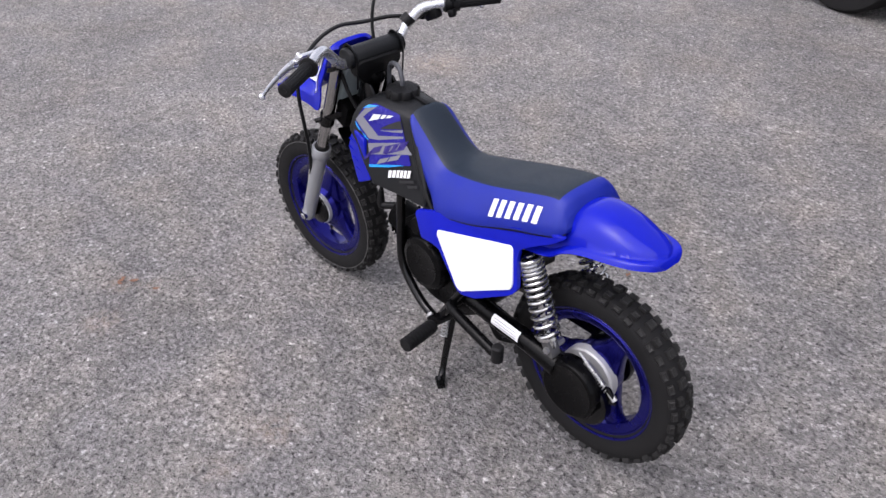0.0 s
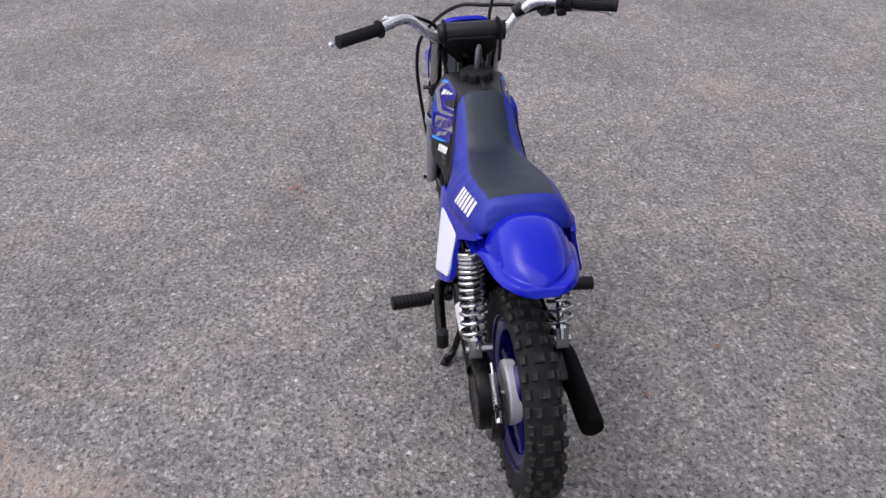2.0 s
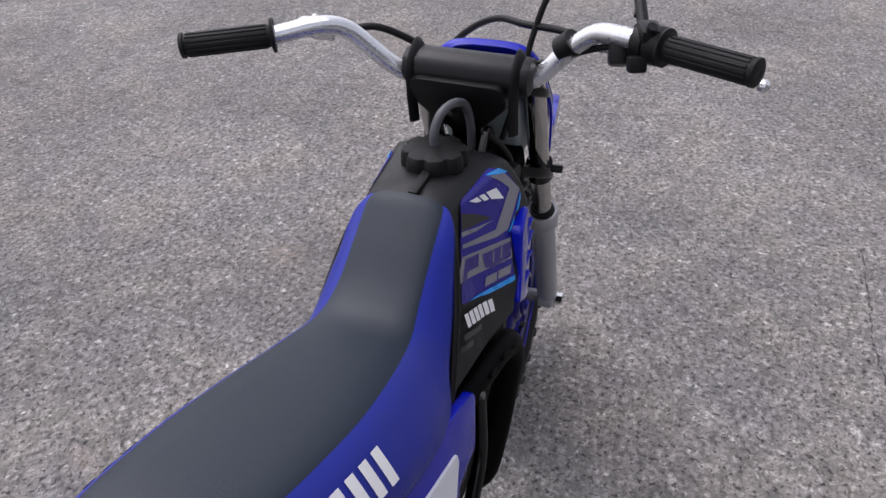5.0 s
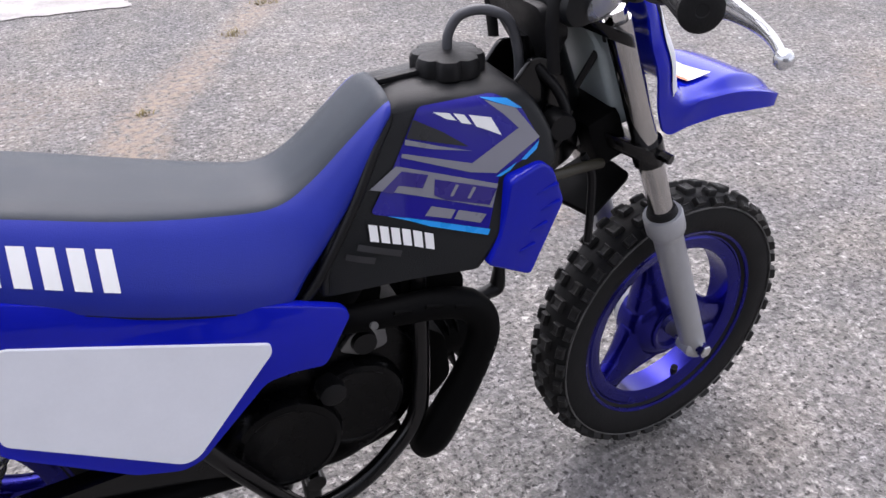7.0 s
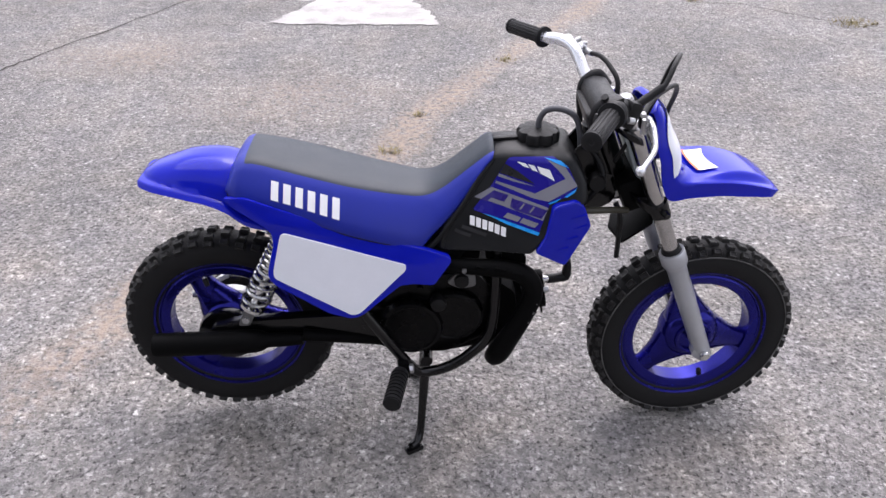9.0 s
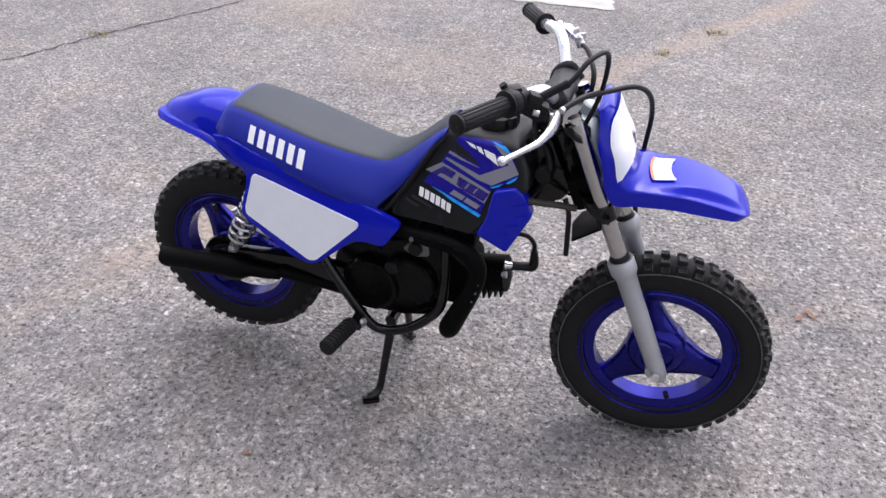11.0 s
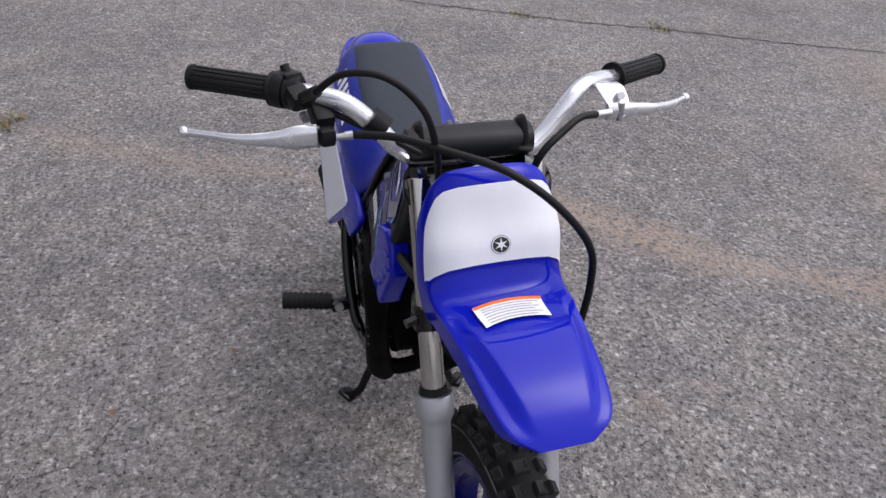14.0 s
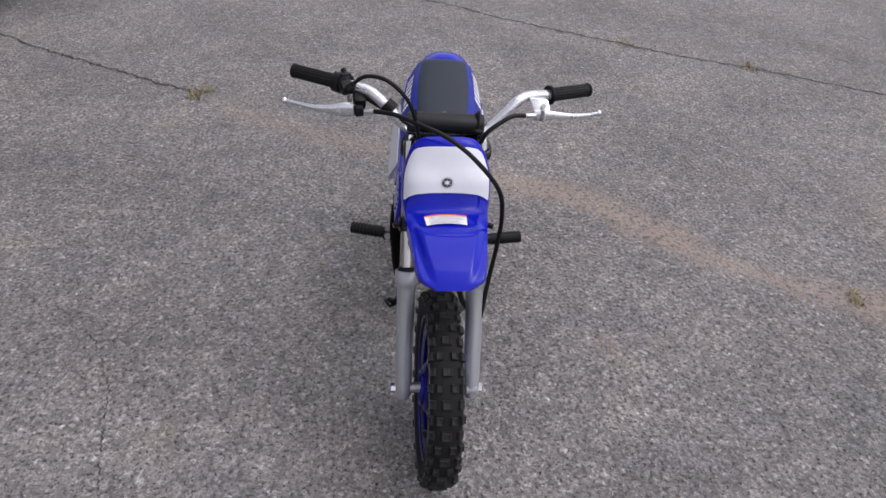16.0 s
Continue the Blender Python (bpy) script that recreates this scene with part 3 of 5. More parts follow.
# Black block that fills the gap between head tube and fork.
part("stem_filler", block((0.040, 0.104, 0.056), pose(0.694, 0.0, 0.506, 0, -22.7, 0), 0.010), BLACK_HEAT, bike, "black block filling the space round the steering stem")
switch = part("key_switch", rod((0.632, -0.062, 0.533), (0.637, -0.022, 0.533), 0.0135, 20, steps=((0, 0.006), (0.0, 0.0125), (0.10, 0.0138), (0.42, 0.0138), (0.45, 0.011), (1.0, 0.011))), BLACK_PLASTIC, bike, "round black switch")
part("switch_bracket", block((0.034, 0.004, 0.030), pose(0.640, -0.034, 0.527, 0, 20, 0), 0.002), BLACK_PAINT, switch)
part("wiring_loom", tube([(0.618, -0.030, 0.585), (0.636, -0.044, 0.560), (0.640, -0.052, 0.535), (0.622, -0.050, 0.500), (0.600, -0.040, 0.470)], 0.005, 10), BLACK_PLASTIC, bike, "black wiring loom")
part("drain_hose", tube([(0.668, -0.046, 0.492), (0.677, -0.052, 0.470), (0.679, -0.054, 0.43), (0.680, -0.054, 0.392)], 0.0044, 8), BLACK_PLASTIC, bike, "black drain hose")

# ---- handlebar ----
BAR = [(0.552, 0.220, 0.6843), (0.568, 0.1925, 0.686), (0.594, 0.153, 0.693), (0.610, 0.128, 0.687), (0.622, 0.104, 0.664), (0.631, 0.082, 0.644), (0.638, 0.055, 0.636)]
BAR += [(0.645, -0.055, 0.640), (0.648, -0.080, 0.650), (0.648, -0.102, 0.674), (0.641, -0.130, 0.699), (0.629, -0.155, 0.706), (0.605, -0.203, 0.7075), (0.595, -0.223, 0.7079)]
bar = part("handlebar", tube(BAR, 0.0100, 16, 5), ALLOY, bike, "silver painted steel handlebar")


def grip(inner, outer, name):
    a, b = Vector(inner), Vector(outer)
    steps = [(0, 0.011), (0.0, 0.0178), (0.035, 0.0182), (0.05, 0.0116)]
    steps += [(0.94, 0.0116), (0.95, 0.0134), (0.985, 0.0132), (1.0, 0.0105), (1.0, 0.004), (0.995, 0.0035)]
    bm = rod(a, b, 0.0116, 28, steps=steps)
    ob = part(name, bm, GRIP, bar, "black ribbed rubber grip")
    ahead = (b - a).normalized()
    side = ahead.orthogonal().normalized()
    up = ahead.cross(side)
    for k in range(14):
        ang = 2 * math.pi * k / 14
        out = side * math.cos(ang) + up * math.sin(ang)
        m = Matrix((out, ahead, out.cross(ahead))).transposed().to_4x4()
        m.translation = a.lerp(b, 0.5) + out * 0.0116
        part("grip_rib", block((0.0022, (b - a).length * 0.84, 0.0036), m, 0.0006, None, 1), GRIP, ob)
    return ob


grip((0.569, 0.191, 0.686), (0.519, 0.276, 0.681), "grip")
grip((0.605, -0.203, 0.7075), (0.563, -0.288, 0.709), "grip")

# throttle housing beside the inner end of the right grip
house = rod((0.605, -0.204, 0.7075), (0.618, -0.178, 0.7065), 0.0185, 20, steps=((0, 0.013), (0.0, 0.0172), (0.08, 0.0185), (0.45, 0.0185), (0.48, 0.0165), (0.52, 0.0165), (0.55, 0.0182), (0.95, 0.0182), (1.0, 0.0165)))
block((0.022, 0.022, 0.020), pose(0.635, -0.182, 0.709, 0, 25, 24), 0.006, house)
block((0.026, 0.020, 0.013), pose(0.607, -0.188, 0.720, 0, -8, 24), 0.004, house)
block((0.014, 0.018, 0.016), pose(0.596, -0.182, 0.692, 0, 10, 24), 0.004, house)
join(house, rod((0.638, -0.180, 0.709), (0.676, -0.1665, 0.7315), 0.0058, 12))
throttle = part("throttle_housing", house, BLACK_PLASTIC, bar, "black throttle housing")
part("kill_switch", rod((0.598, -0.190, 0.723), (0.595, -0.192, 0.729), 0.005, 12), GRIP, throttle, "black rubber stop button")
part("housing_screw", rod((0.634, -0.178, 0.690), (0.642, -0.176, 0.688), 0.0045, 10), STEEL, throttle)


def lever(points, radii, pivot, label):
    bm = bmesh.new()
    rings = []
    for x, y, z, r in spline([(*p, r) for p, r in zip(points, radii)], 6):
        rings.append([(x + 0.0052 * math.cos(a) * (0.6 + 0.4 * r / 0.010), y, z + r * math.sin(a)) for a in (2 * math.pi * k / 12 for k in range(12))])
    skin(bm, rings)
    bmesh.ops.create_uvsphere(bm, u_segments=12, v_segments=8, radius=0.0064, matrix=Matrix.Translation(points[-1]))
    lv = part("brake_lever", bm, ALLOY, bike, label)
    part("pivot_bolt", rod(Vector(pivot) + Vector((0, 0, 0.011)), Vector(pivot) - Vector((0, 0, 0.010)), 0.004, 10), STEEL, lv)
    return lv


right_lever = lever([(0.664, -0.168, 0.680), (0.664, -0.188, 0.679), (0.662, -0.210, 0.678), (0.655, -0.241, 0.677), (0.641, -0.270, 0.677), (0.625, -0.296, 0.675)], [0.0125, 0.0128, 0.0085, 0.0056, 0.0043, 0.0040], (0.659, -0.168, 0.676), "polished alloy front brake lever")
left_lever = lever([(0.634, 0.158, 0.672), (0.634, 0.174, 0.672), (0.629, 0.196, 0.671), (0.615, 0.230, 0.665), (0.596, 0.262, 0.660), (0.575, 0.290, 0.657)], [0.0100, 0.0105, 0.0080, 0.0058, 0.0046, 0.0040], (0.637, 0.173, 0.673), "polished alloy rear brake lever")
part("lever_bracket", block((0.034, 0.022, 0.026), pose(0.632, -0.160, 0.688, 0, 25, 12), 0.006), BLACK_PLASTIC, bar, "black lever bracket")
perch = part("lever_bracket", prism(rounded([(0.150, 0.696), (0.186, 0.694), (0.190, 0.678), (0.184, 0.667), (0.170, 0.665), (0.164, 0.674)], 0.005), lambda u, v, o: (0.600 + o + (0.695 - v) * 0.95, u - 0.002, v + 0.001), 0.0, 0.012, 0.002), ALLOY, bar, "silver lever bracket")
part("bracket_screw", rod((0.622, 0.175, 0.685), (0.630, 0.175, 0.689), 0.0048, 12), STEEL, perch)
part("lever_end", block((0.016, 0.016, 0.018), pose(0.663, -0.158, 0.678, 0, 0, 15), 0.004), BLACK_PLASTIC, right_lever, "black lever pivot end")
part("cable_ferrule", rod((0.664, -0.148, 0.677), (0.6655, -0.132, 0.679), 0.0044, 12, steps=((0, 0.0036), (0.5, 0.0036), (0.52, 0.0048), (1, 0.0048))), STEEL, right_lever)
part("cable_ferrule", rod((0.638, 0.160, 0.673), (0.643, 0.140, 0.674), 0.0048, 12), STEEL, left_lever)

# bar pad: a padded box across the middle, with its skirt and straps
rings = []
for y, s in ((-0.074, 0.6), (-0.072, 0.92), (-0.066, 1.0), (0.061, 1.0), (0.067, 0.92), (0.069, 0.6)):
    ring = []
    for px, pz in spline([(-0.020, 0.016), (-0.006, 0.026), (0.012, 0.022), (0.020, 0.008), (0.018, -0.012), (0.004, -0.024), (-0.014, -0.026), (-0.024, -0.006), (-0.020, 0.016)], 3)[:-1]:
        ring.append((0.638 + px * s - y * 0.02, y, 0.649 + pz * s * 0.74))
    rings.append(ring)
bm = bmesh.new()
skin(bm, rings)
pad = part("bar_pad", bm, TANK_PLASTIC, bike, "black padded handlebar cover")
part("pad_skirt", prism(rounded([(-0.052, 0.018), (0.052, 0.018), (0.058, -0.006), (0.022, -0.044), (-0.022, -0.044), (-0.058, -0.006)], 0.01), lambda u, v, o: (0.622 + o - v * 0.35, u + 0.003, 0.627 + v), -0.012, 0.012, 0.006), BLACK_PLASTIC, pad)
for y in (-0.060, 0.055):
    part("strap", tube([(0.660, y, 0.651), (0.640, y, 0.6725), (0.617, y, 0.660), (0.612, y, 0.634), (0.618, y, 0.588)], 0.0060, 8, 4, oval=0.3), BLACK_PLASTIC, pad, "black rubber strap")

# ---- front fender and number board: one blue moulding ----
NOSE = [  # crown x, z, half width; edge offset x, z; ridge height
    (0.702, 0.653, 0.042, -0.005, -0.008, 0.000), (0.712, 0.657, 0.053, -0.010, -0.012, 0.000), (0.725, 0.645, 0.065, -0.020, -0.014, 0.000), (0.739, 0.615, 0.0755, -0.032, -0.013, 0.000),
    (0.753, 0.590, 0.0800, -0.037, -0.015, 0.000), (0.762, 0.562, 0.080, -0.038, -0.025, 0.000), (0.775, 0.545, 0.077, -0.034, -0.036, 0.000), (0.799, 0.538, 0.073, -0.024, -0.028, 0.003),
    (0.833, 0.535, 0.0685, -0.010, -0.025, 0.009), (0.862, 0.530, 0.065, -0.005, -0.024, 0.011), (0.892, 0.522, 0.0615, -0.003, -0.020, 0.010), (0.917, 0.513, 0.0565, -0.003, -0.015, 0.006), (0.933, 0.505, 0.047, -0.008, -0.011, 0.001), (0.943, 0.495, 0.027, -0.006, -0.006, 0.0)]
NOSE_FINE = spline(NOSE, 5)


def nose(s, v, off=0.0):
    """The moulding's surface: s counts stations, v runs from edge to edge."""
    s = max(0.0, min(len(NOSE) - 1.001, s)) * 5
    i = int(s)
    cx, cz, w, dx, dz, hump = NOSE_FINE[i] * (1 - s + i) + NOSE_FINE[min(i + 1, len(NOSE_FINE) - 1)] * (s - i)
    q = max(0.0, min(1.0, (s / 5 - 4.6) / 2.4))
    q = q * q * (3 - 2 * q)  # below the board the sides turn down at a crease
    fall = max(0.0, abs(v) - 0.797) / 0.203
    k = (1 - q) * abs(v) ** 2.8 + q * (0.12 * v * v * (1 - fall) + fall ** 1.12)
    g = max(0.0, min(1.0, (0.74 - 0.20 * max(0.0, s / 5 - 8) / 4 + 0.05 - abs(v)) / 0.20))
    ridge = hump * g * g * (3 - 2 * g)
    n = Vector((0.9, 0, 0.35)) if s < 25 else Vector((0.3, 0, 1)) if s < 35 else Vector((0.1, 0, 1))
    bent = 0.965 * abs(v) / 0.8125 if abs(v) < 0.8125 else 0.965 + 0.035 * (abs(v) - 0.8125) / 0.1875
    y = w * ((1 - q) * math.sin(v * 1.45) / math.sin(1.45) + q * math.copysign(bent, v))
    return Vector((cx + dx * k - y * 0.07, y + (cx - 0.70) * 0.07 - 0.001, cz + dz * k + ridge)) + n * off


def shell(place, us, vs, thick, material, name, parent, label):
    """A thin moulding over a grid of a surface."""
    bm = bmesh.new()
    skin(bm, [[place(u, v) for v in vs] for u in us], closed=False)
    bmesh.ops.recalc_face_normals(bm, faces=bm.faces)
    bmesh.ops.solidify(bm, geom=bm.faces[:], thickness=thick)
    return part(name, bm, material, parent, label, angle=50)


front_fender = shell(nose, np.linspace(0, len(NOSE) - 1.001, 80), np.linspace(-1, 1, 65), 0.003, BLUE, "front_fender", bike, "glossy blue front fender and number board")
board = [(1.98, -0.22), (1.98, 0.22), (2.00, 0.44), (2.08, 0.64), (2.28, 0.745), (2.65, 0.80), (3.2, 0.83), (3.9, 0.84), (5.10, 0.845), (4.88, 0.70), (4.70, 0.5), (4.62, 0.25), (4.60, 0.0)]
board += [(s, -v) for s, v in board[-2:1:-1]]
part("number_panel", sheet([(s, v) for s, v in board], lambda u, v, o: nose(u, v, 0.0035 + o), 0, 5), WHITE, front_fender, "blank white number panel")
def arc(u, v, o):
    """The label's sheet, bowed like its print."""
    return nose(u + 1.2 * v * v, v, o)


def strip(u0, u1, v0, v1, off):
    return sheet([(u0, v0), (u0, v1), (u1, v1), (u1, v0)], lambda u, v, o: arc(u, v, off), 0, 6)


part("warning_label", strip(6.50, 7.55, -0.46, 0.38, 0.0031), WHITE_LABEL, front_fender, "white warning label with orange header")
part("label_header", strip(6.48, 6.64, -0.45, 0.38, 0.0036), ORANGE, front_fender)
for k in range(6):
    part("print_line", strip(6.74 + k * 0.14, 6.77 + k * 0.14, -0.38, 0.32 - 0.08 * (k % 2), 0.0036), PRINT_GREY, front_fender)


def spot(radius, off, star=0.0):
    """A round mark, or a six-armed one, on the number panel."""
    n = 24
    pts = [(4.0 + 32 * radius * (star if star and k % 4 == 2 else 1) * math.cos(a), 8.9 * radius * (star if star and k % 4 == 2 else 1) * math.sin(a)) for k, a in ((k, 2 * math.pi * k / n) for k in range(0, n, 2 if star else 1))]
    return sheet(pts, lambda u, v, o: nose(u, v, off), 0, 3)


part("round_badge", spot(0.0104, 0.0042), PRINT_GREY, front_fender, "small round badge, white star on black")
part("badge_ring", spot(0.0097, 0.0048), WHITE, front_fender)
part("badge_disc", spot(0.0086, 0.0054), PRINT_BLACK, front_fender)
part("badge_star", spot(0.0078, 0.0060, 0.30), WHITE, front_fender)

# ---- tank ----
TANK = [  # z, rear x, front x, inset of the sides
    (0.418, 0.392, 0.520, 0.016), (0.425, 0.381, 0.535, 0.003), (0.460, 0.388, 0.566, 0.0), (0.490, 0.405, 0.590, 0.0), (0.510, 0.418, 0.614, 0.0), (0.516, 0.422, 0.617, 0.0), (0.540, 0.438, 0.614, 0.0),
    (0.556, 0.449, 0.607, 0.0), (0.568, 0.459, 0.600, 0.0), (0.573, 0.463, 0.596, 0.0015), (0.5775, 0.468, 0.591, 0.006), (0.5815, 0.476, 0.584, 0.014), (0.5845, 0.487, 0.573, 0.026), (0.586, 0.50, 0.555, 0.040)]
TANK_ROUND = 0.012


def tank_half(x, z, side):
    """Half width of the cover: its flat sides lean in towards the top and the rear, where they end in a rim."""
    rim = max(0.0, min(1.0, (0.47 - x) / 0.05))
    return 0.088 + 0.17 * (x - 0.545) - 0.32 * (z - 0.463) + 0.008 * rim + (0.005 if side > 0 else 0.0)


def tank_side(x, z, side, off=0.0):
    """A point on the cover's side, its upright corners rounded."""
    col = np.array(TANK)
    a, b, inset = (float(np.interp(z, col[:, 0], col[:, k])) for k in (1, 2, 3))
    d = max(0.0, min(x - a, b - x, TANK_ROUND)) / TANK_ROUND
    return Vector((x, side * (tank_half(x, z, side) - inset - TANK_ROUND * (1 - math.sqrt(d)) ** 2 + off), z))


rings = []
for z, a, b, inset in TANK:
    knee = 0.47 if a < 0.462 else (a + b) / 2
    plan = [(x, side * (tank_half(x, z, side) - inset)) for x, side in ((a, -1), (knee, -1), (b, -1), (b, 1), (knee, 1), (a, 1))]
    rings.append([(x, y, z) for x, y in rounded(plan, TANK_ROUND, 5)])
bm = bmesh.new()
skin(bm, rings)
tank = part("tank_cover", bm, TANK_PLASTIC, bike, "matt black plastic fuel tank cover", angle=60)
cap = bmesh.new()
rings = []
for z, r, dent in ((0.5810, 0.026, 0), (0.5840, 0.0345, 0.10), (0.5960, 0.0345, 0.14), (0.6000, 0.032, 0.14), (0.6015, 0.022, 0.05), (0.6030, 0.008, 0)):
    rings.append([(0.542 + r * (1 - dent * max(0, math.cos(t * 8)) ** 2) * math.cos(t), 0.001 + r * (1 - dent * max(0, math.cos(t * 8)) ** 2) * math.sin(t), z) for t in (2 * math.pi * k / 64 for k in range(64))])
skin(cap, rings)
part("fuel_cap", cap, BLACK_PLASTIC, tank, "black fluted fuel cap")
part("cap_tab", block((0.055, 0.010, 0.006), pose(0.498, -0.004, 0.587, 0, -4, 0), 0.002), BLACK_PLASTIC, tank)
part("breather_hose", tube([(0.542, 0.001, 0.598), (0.543, 0.001, 0.616), (0.553, -0.002, 0.632), (0.574, -0.008, 0.636), (0.596, -0.013, 0.625), (0.606, -0.016, 0.595), (0.609, -0.016, 0.550)], 0.0048, 12), GREY_HOSE, tank, "grey rubber breather hose")
# edge trim where the seat meets the tank
for side in (-1, 1):
    def on_side(dx=0.0, side=side):
        return lambda u, v, o: tank_side(u, v, side, 0.0016 + dx)
    part("seat_trim", tube([(0.368, side * 0.080, 0.428), (0.388, side * 0.076, 0.450), (0.424, side * 0.066, 0.503), (0.450, side * 0.054, 0.546), (0.466, side * 0.042, 0.564), (0.474, side * 0.026, 0.575), (0.476, 0, 0.574)], 0.0045, 10), BLACK_PLASTIC, tank)
    edge = [(z, x + 0.006) for z, x in ((0.428, 0.382), (0.447, 0.385), (0.480, 0.400), (0.510, 0.418), (0.540, 0.438), (0.560, 0.452), (0.572, 0.463))]
    part("rear_bead", tube([(x, side * (tank_half(x, z, side) - 0.004), z) for z, x in edge], [0.004, 0.006, 0.006, 0.006, 0.006, 0.0055, 0.004], 12, 5), TANK_PLASTIC, tank, "rounded black rim of the tank cover")
    panel = rounded([(0.4929, 0.5726), (0.5614, 0.5766), (0.5828, 0.5659), (0.5987, 0.5343), (0.5904, 0.5234), (0.5576, 0.5082), (0.5405, 0.4577), (0.4372, 0.4919), (0.4655, 0.528)], 0.005, 3)
    part("decal_panel", sheet(panel, on_side(), 0, 5), PRINT_BLUE, tank, "blue, grey and cyan printed tank decal")
    art = [
        (PRINT_BLACK, 0.0006, [(0.487, 0.5633), (0.5103, 0.551), (0.5328, 0.5359), (0.5053, 0.5422), (0.4789, 0.5487)]),
        (PRINT_GREY, 0.0008, [(0.478, 0.5479), (0.507, 0.5391), (0.5343, 0.5321), (0.5001, 0.5375), (0.4764, 0.5435)]),
        (PRINT_GREY, 0.0006, [(0.5516, 0.5726), (0.5784, 0.5641), (0.5982, 0.5371), (0.5553, 0.5106), (0.5314, 0.514), (0.4722, 0.5333), (0.4735, 0.5366), (0.5337, 0.5215), (0.5795, 0.5468), (0.5676, 0.5592)]),
        (PRINT_GREY, 0.0006, [(0.4664, 0.527), (0.5552, 0.5011), (0.5473, 0.4809), (0.4396, 0.512)]),
    ]
    art += [
        (PRINT_CYAN, 0.0010, [(0.5474, 0.575), (0.5715, 0.5726), (0.5842, 0.5632), (0.5784, 0.5641)]),
        (PRINT_CYAN, 0.0010, [(0.5786, 0.5197), (0.5974, 0.5346), (0.5939, 0.5273), (0.5832, 0.5192)]),
        (PRINT_CYAN, 0.0010, [(0.5538, 0.5079), (0.5746, 0.518), (0.5677, 0.5117), (0.5584, 0.5074)]),
        (PRINT_CYAN, 0.0010, [(0.4525, 0.4872), (0.5431, 0.4624), (0.5404, 0.4573), (0.4896, 0.472)]),
        (WHITE_LABEL, 0.0012, [(0.5042, 0.5679), (0.5188, 0.5655), (0.5243, 0.5588), (0.5154, 0.561)]),
        (WHITE_LABEL, 0.0012, [(0.5218, 0.565), (0.5317, 0.5629), (0.5373, 0.5543), (0.5285, 0.5563)]),
        (WHITE_LABEL, 0.0012, [(0.5356, 0.5625), (0.5553, 0.5583), (0.5631, 0.5424), (0.5491, 0.5489), (0.5413, 0.552)]),
    ]
    art += [  # model mark as plain slanted shapes
        (PRINT_VIOLET, 0.0011, [(0.4708, 0.5222), (0.4934, 0.5164), (0.4868, 0.5058), (0.466, 0.5108), (0.46, 0.5053), (0.4504, 0.5089)]),
        (PRINT_VIOLET, 0.0011, [(0.4985, 0.5122), (0.5535, 0.4975), (0.5448, 0.484), (0.5055, 0.4934), (0.496, 0.4986)]),
        (PRINT_GREY, 0.0014, [(0.5165, 0.5056), (0.5193, 0.505), (0.5127, 0.4957), (0.5099, 0.4963)]),
        (PRINT_GREY, 0.0014, [(0.5319, 0.5017), (0.5346, 0.501), (0.5279, 0.4919), (0.5252, 0.4925)]),
        (PRINT_GREY, 0.0011, [(0.4924, 0.4896), (0.5136, 0.4838), (0.5082, 0.4766), (0.4856, 0.4822)]),
        (PRINT_GREY, 0.0011, [(0.5164, 0.4832), (0.5412, 0.4763), (0.5348, 0.4693), (0.511, 0.476)]),
        (PRINT_FAINT, 0.0012, [(0.4219, 0.4696), (0.4609, 0.4554), (0.4583, 0.4502), (0.4196, 0.4646)]),
        (PRINT_FAINT, 0.0012, [(0.4107, 0.463), (0.4359, 0.4545), (0.4334, 0.4493), (0.4084, 0.458)]),
    ]
    for k, (m, up, poly) in enumerate(art):
        if side > 0 and 11 <= k <= 16:
            poly = [(1.010 - x, z - 0.37 * (1.010 - 2 * x)) for x, z in poly]
        part("decal_stripe", sheet(poly, on_side(up), 0, 3), m, tank)
    for k in range(6):
        x0, z0 = 0.4333 + k * 0.00987, 0.4845 - k * 0.00323
        part("maker_mark", sheet([(x0, z0), (x0 + 0.0077, z0 - 0.0025), (x0 + 0.0073, z0 - 0.0170), (x0 + -0.0004, z0 - 0.0145)], on_side(0.0016), 0, 1), WHITE_LABEL, tank, "white block of the maker's mark")
    # side scoop
    scoop = rounded([(0.562, 0.507), (0.597, 0.517), (0.611, 0.506), (0.625, 0.470), (0.588, 0.400), (0.537, 0.428), (0.552, 0.456)], 0.006, 4)
    bm = prism(scoop, lambda u, v, o, side=side: (u, side * (o + (0.46 - v) * 0.06 - (u - 0.57) * 0.12 * (o > 0.08)), v), 0.062, 0.093, 0.006, 3)
    guard = part("side_scoop", bm, BLUE, bike, "glossy blue side scoop with ribs")
    for k in range(4):
        zc = 0.489 - k * 0.0185
        xc = 0.601 + 0.006 * (1 - abs(k - 1) * 0.8) - max(0, k - 1) * 0.008
        part("scoop_rib", block((0.025 - 0.002 * k, 0.0065, 0.0034), pose(xc, side * (0.0915 + (0.46 - zc) * 0.06 - (xc - 0.57) * 0.12), zc, 0, -14, 0), 0.0012), BLUE, guard)

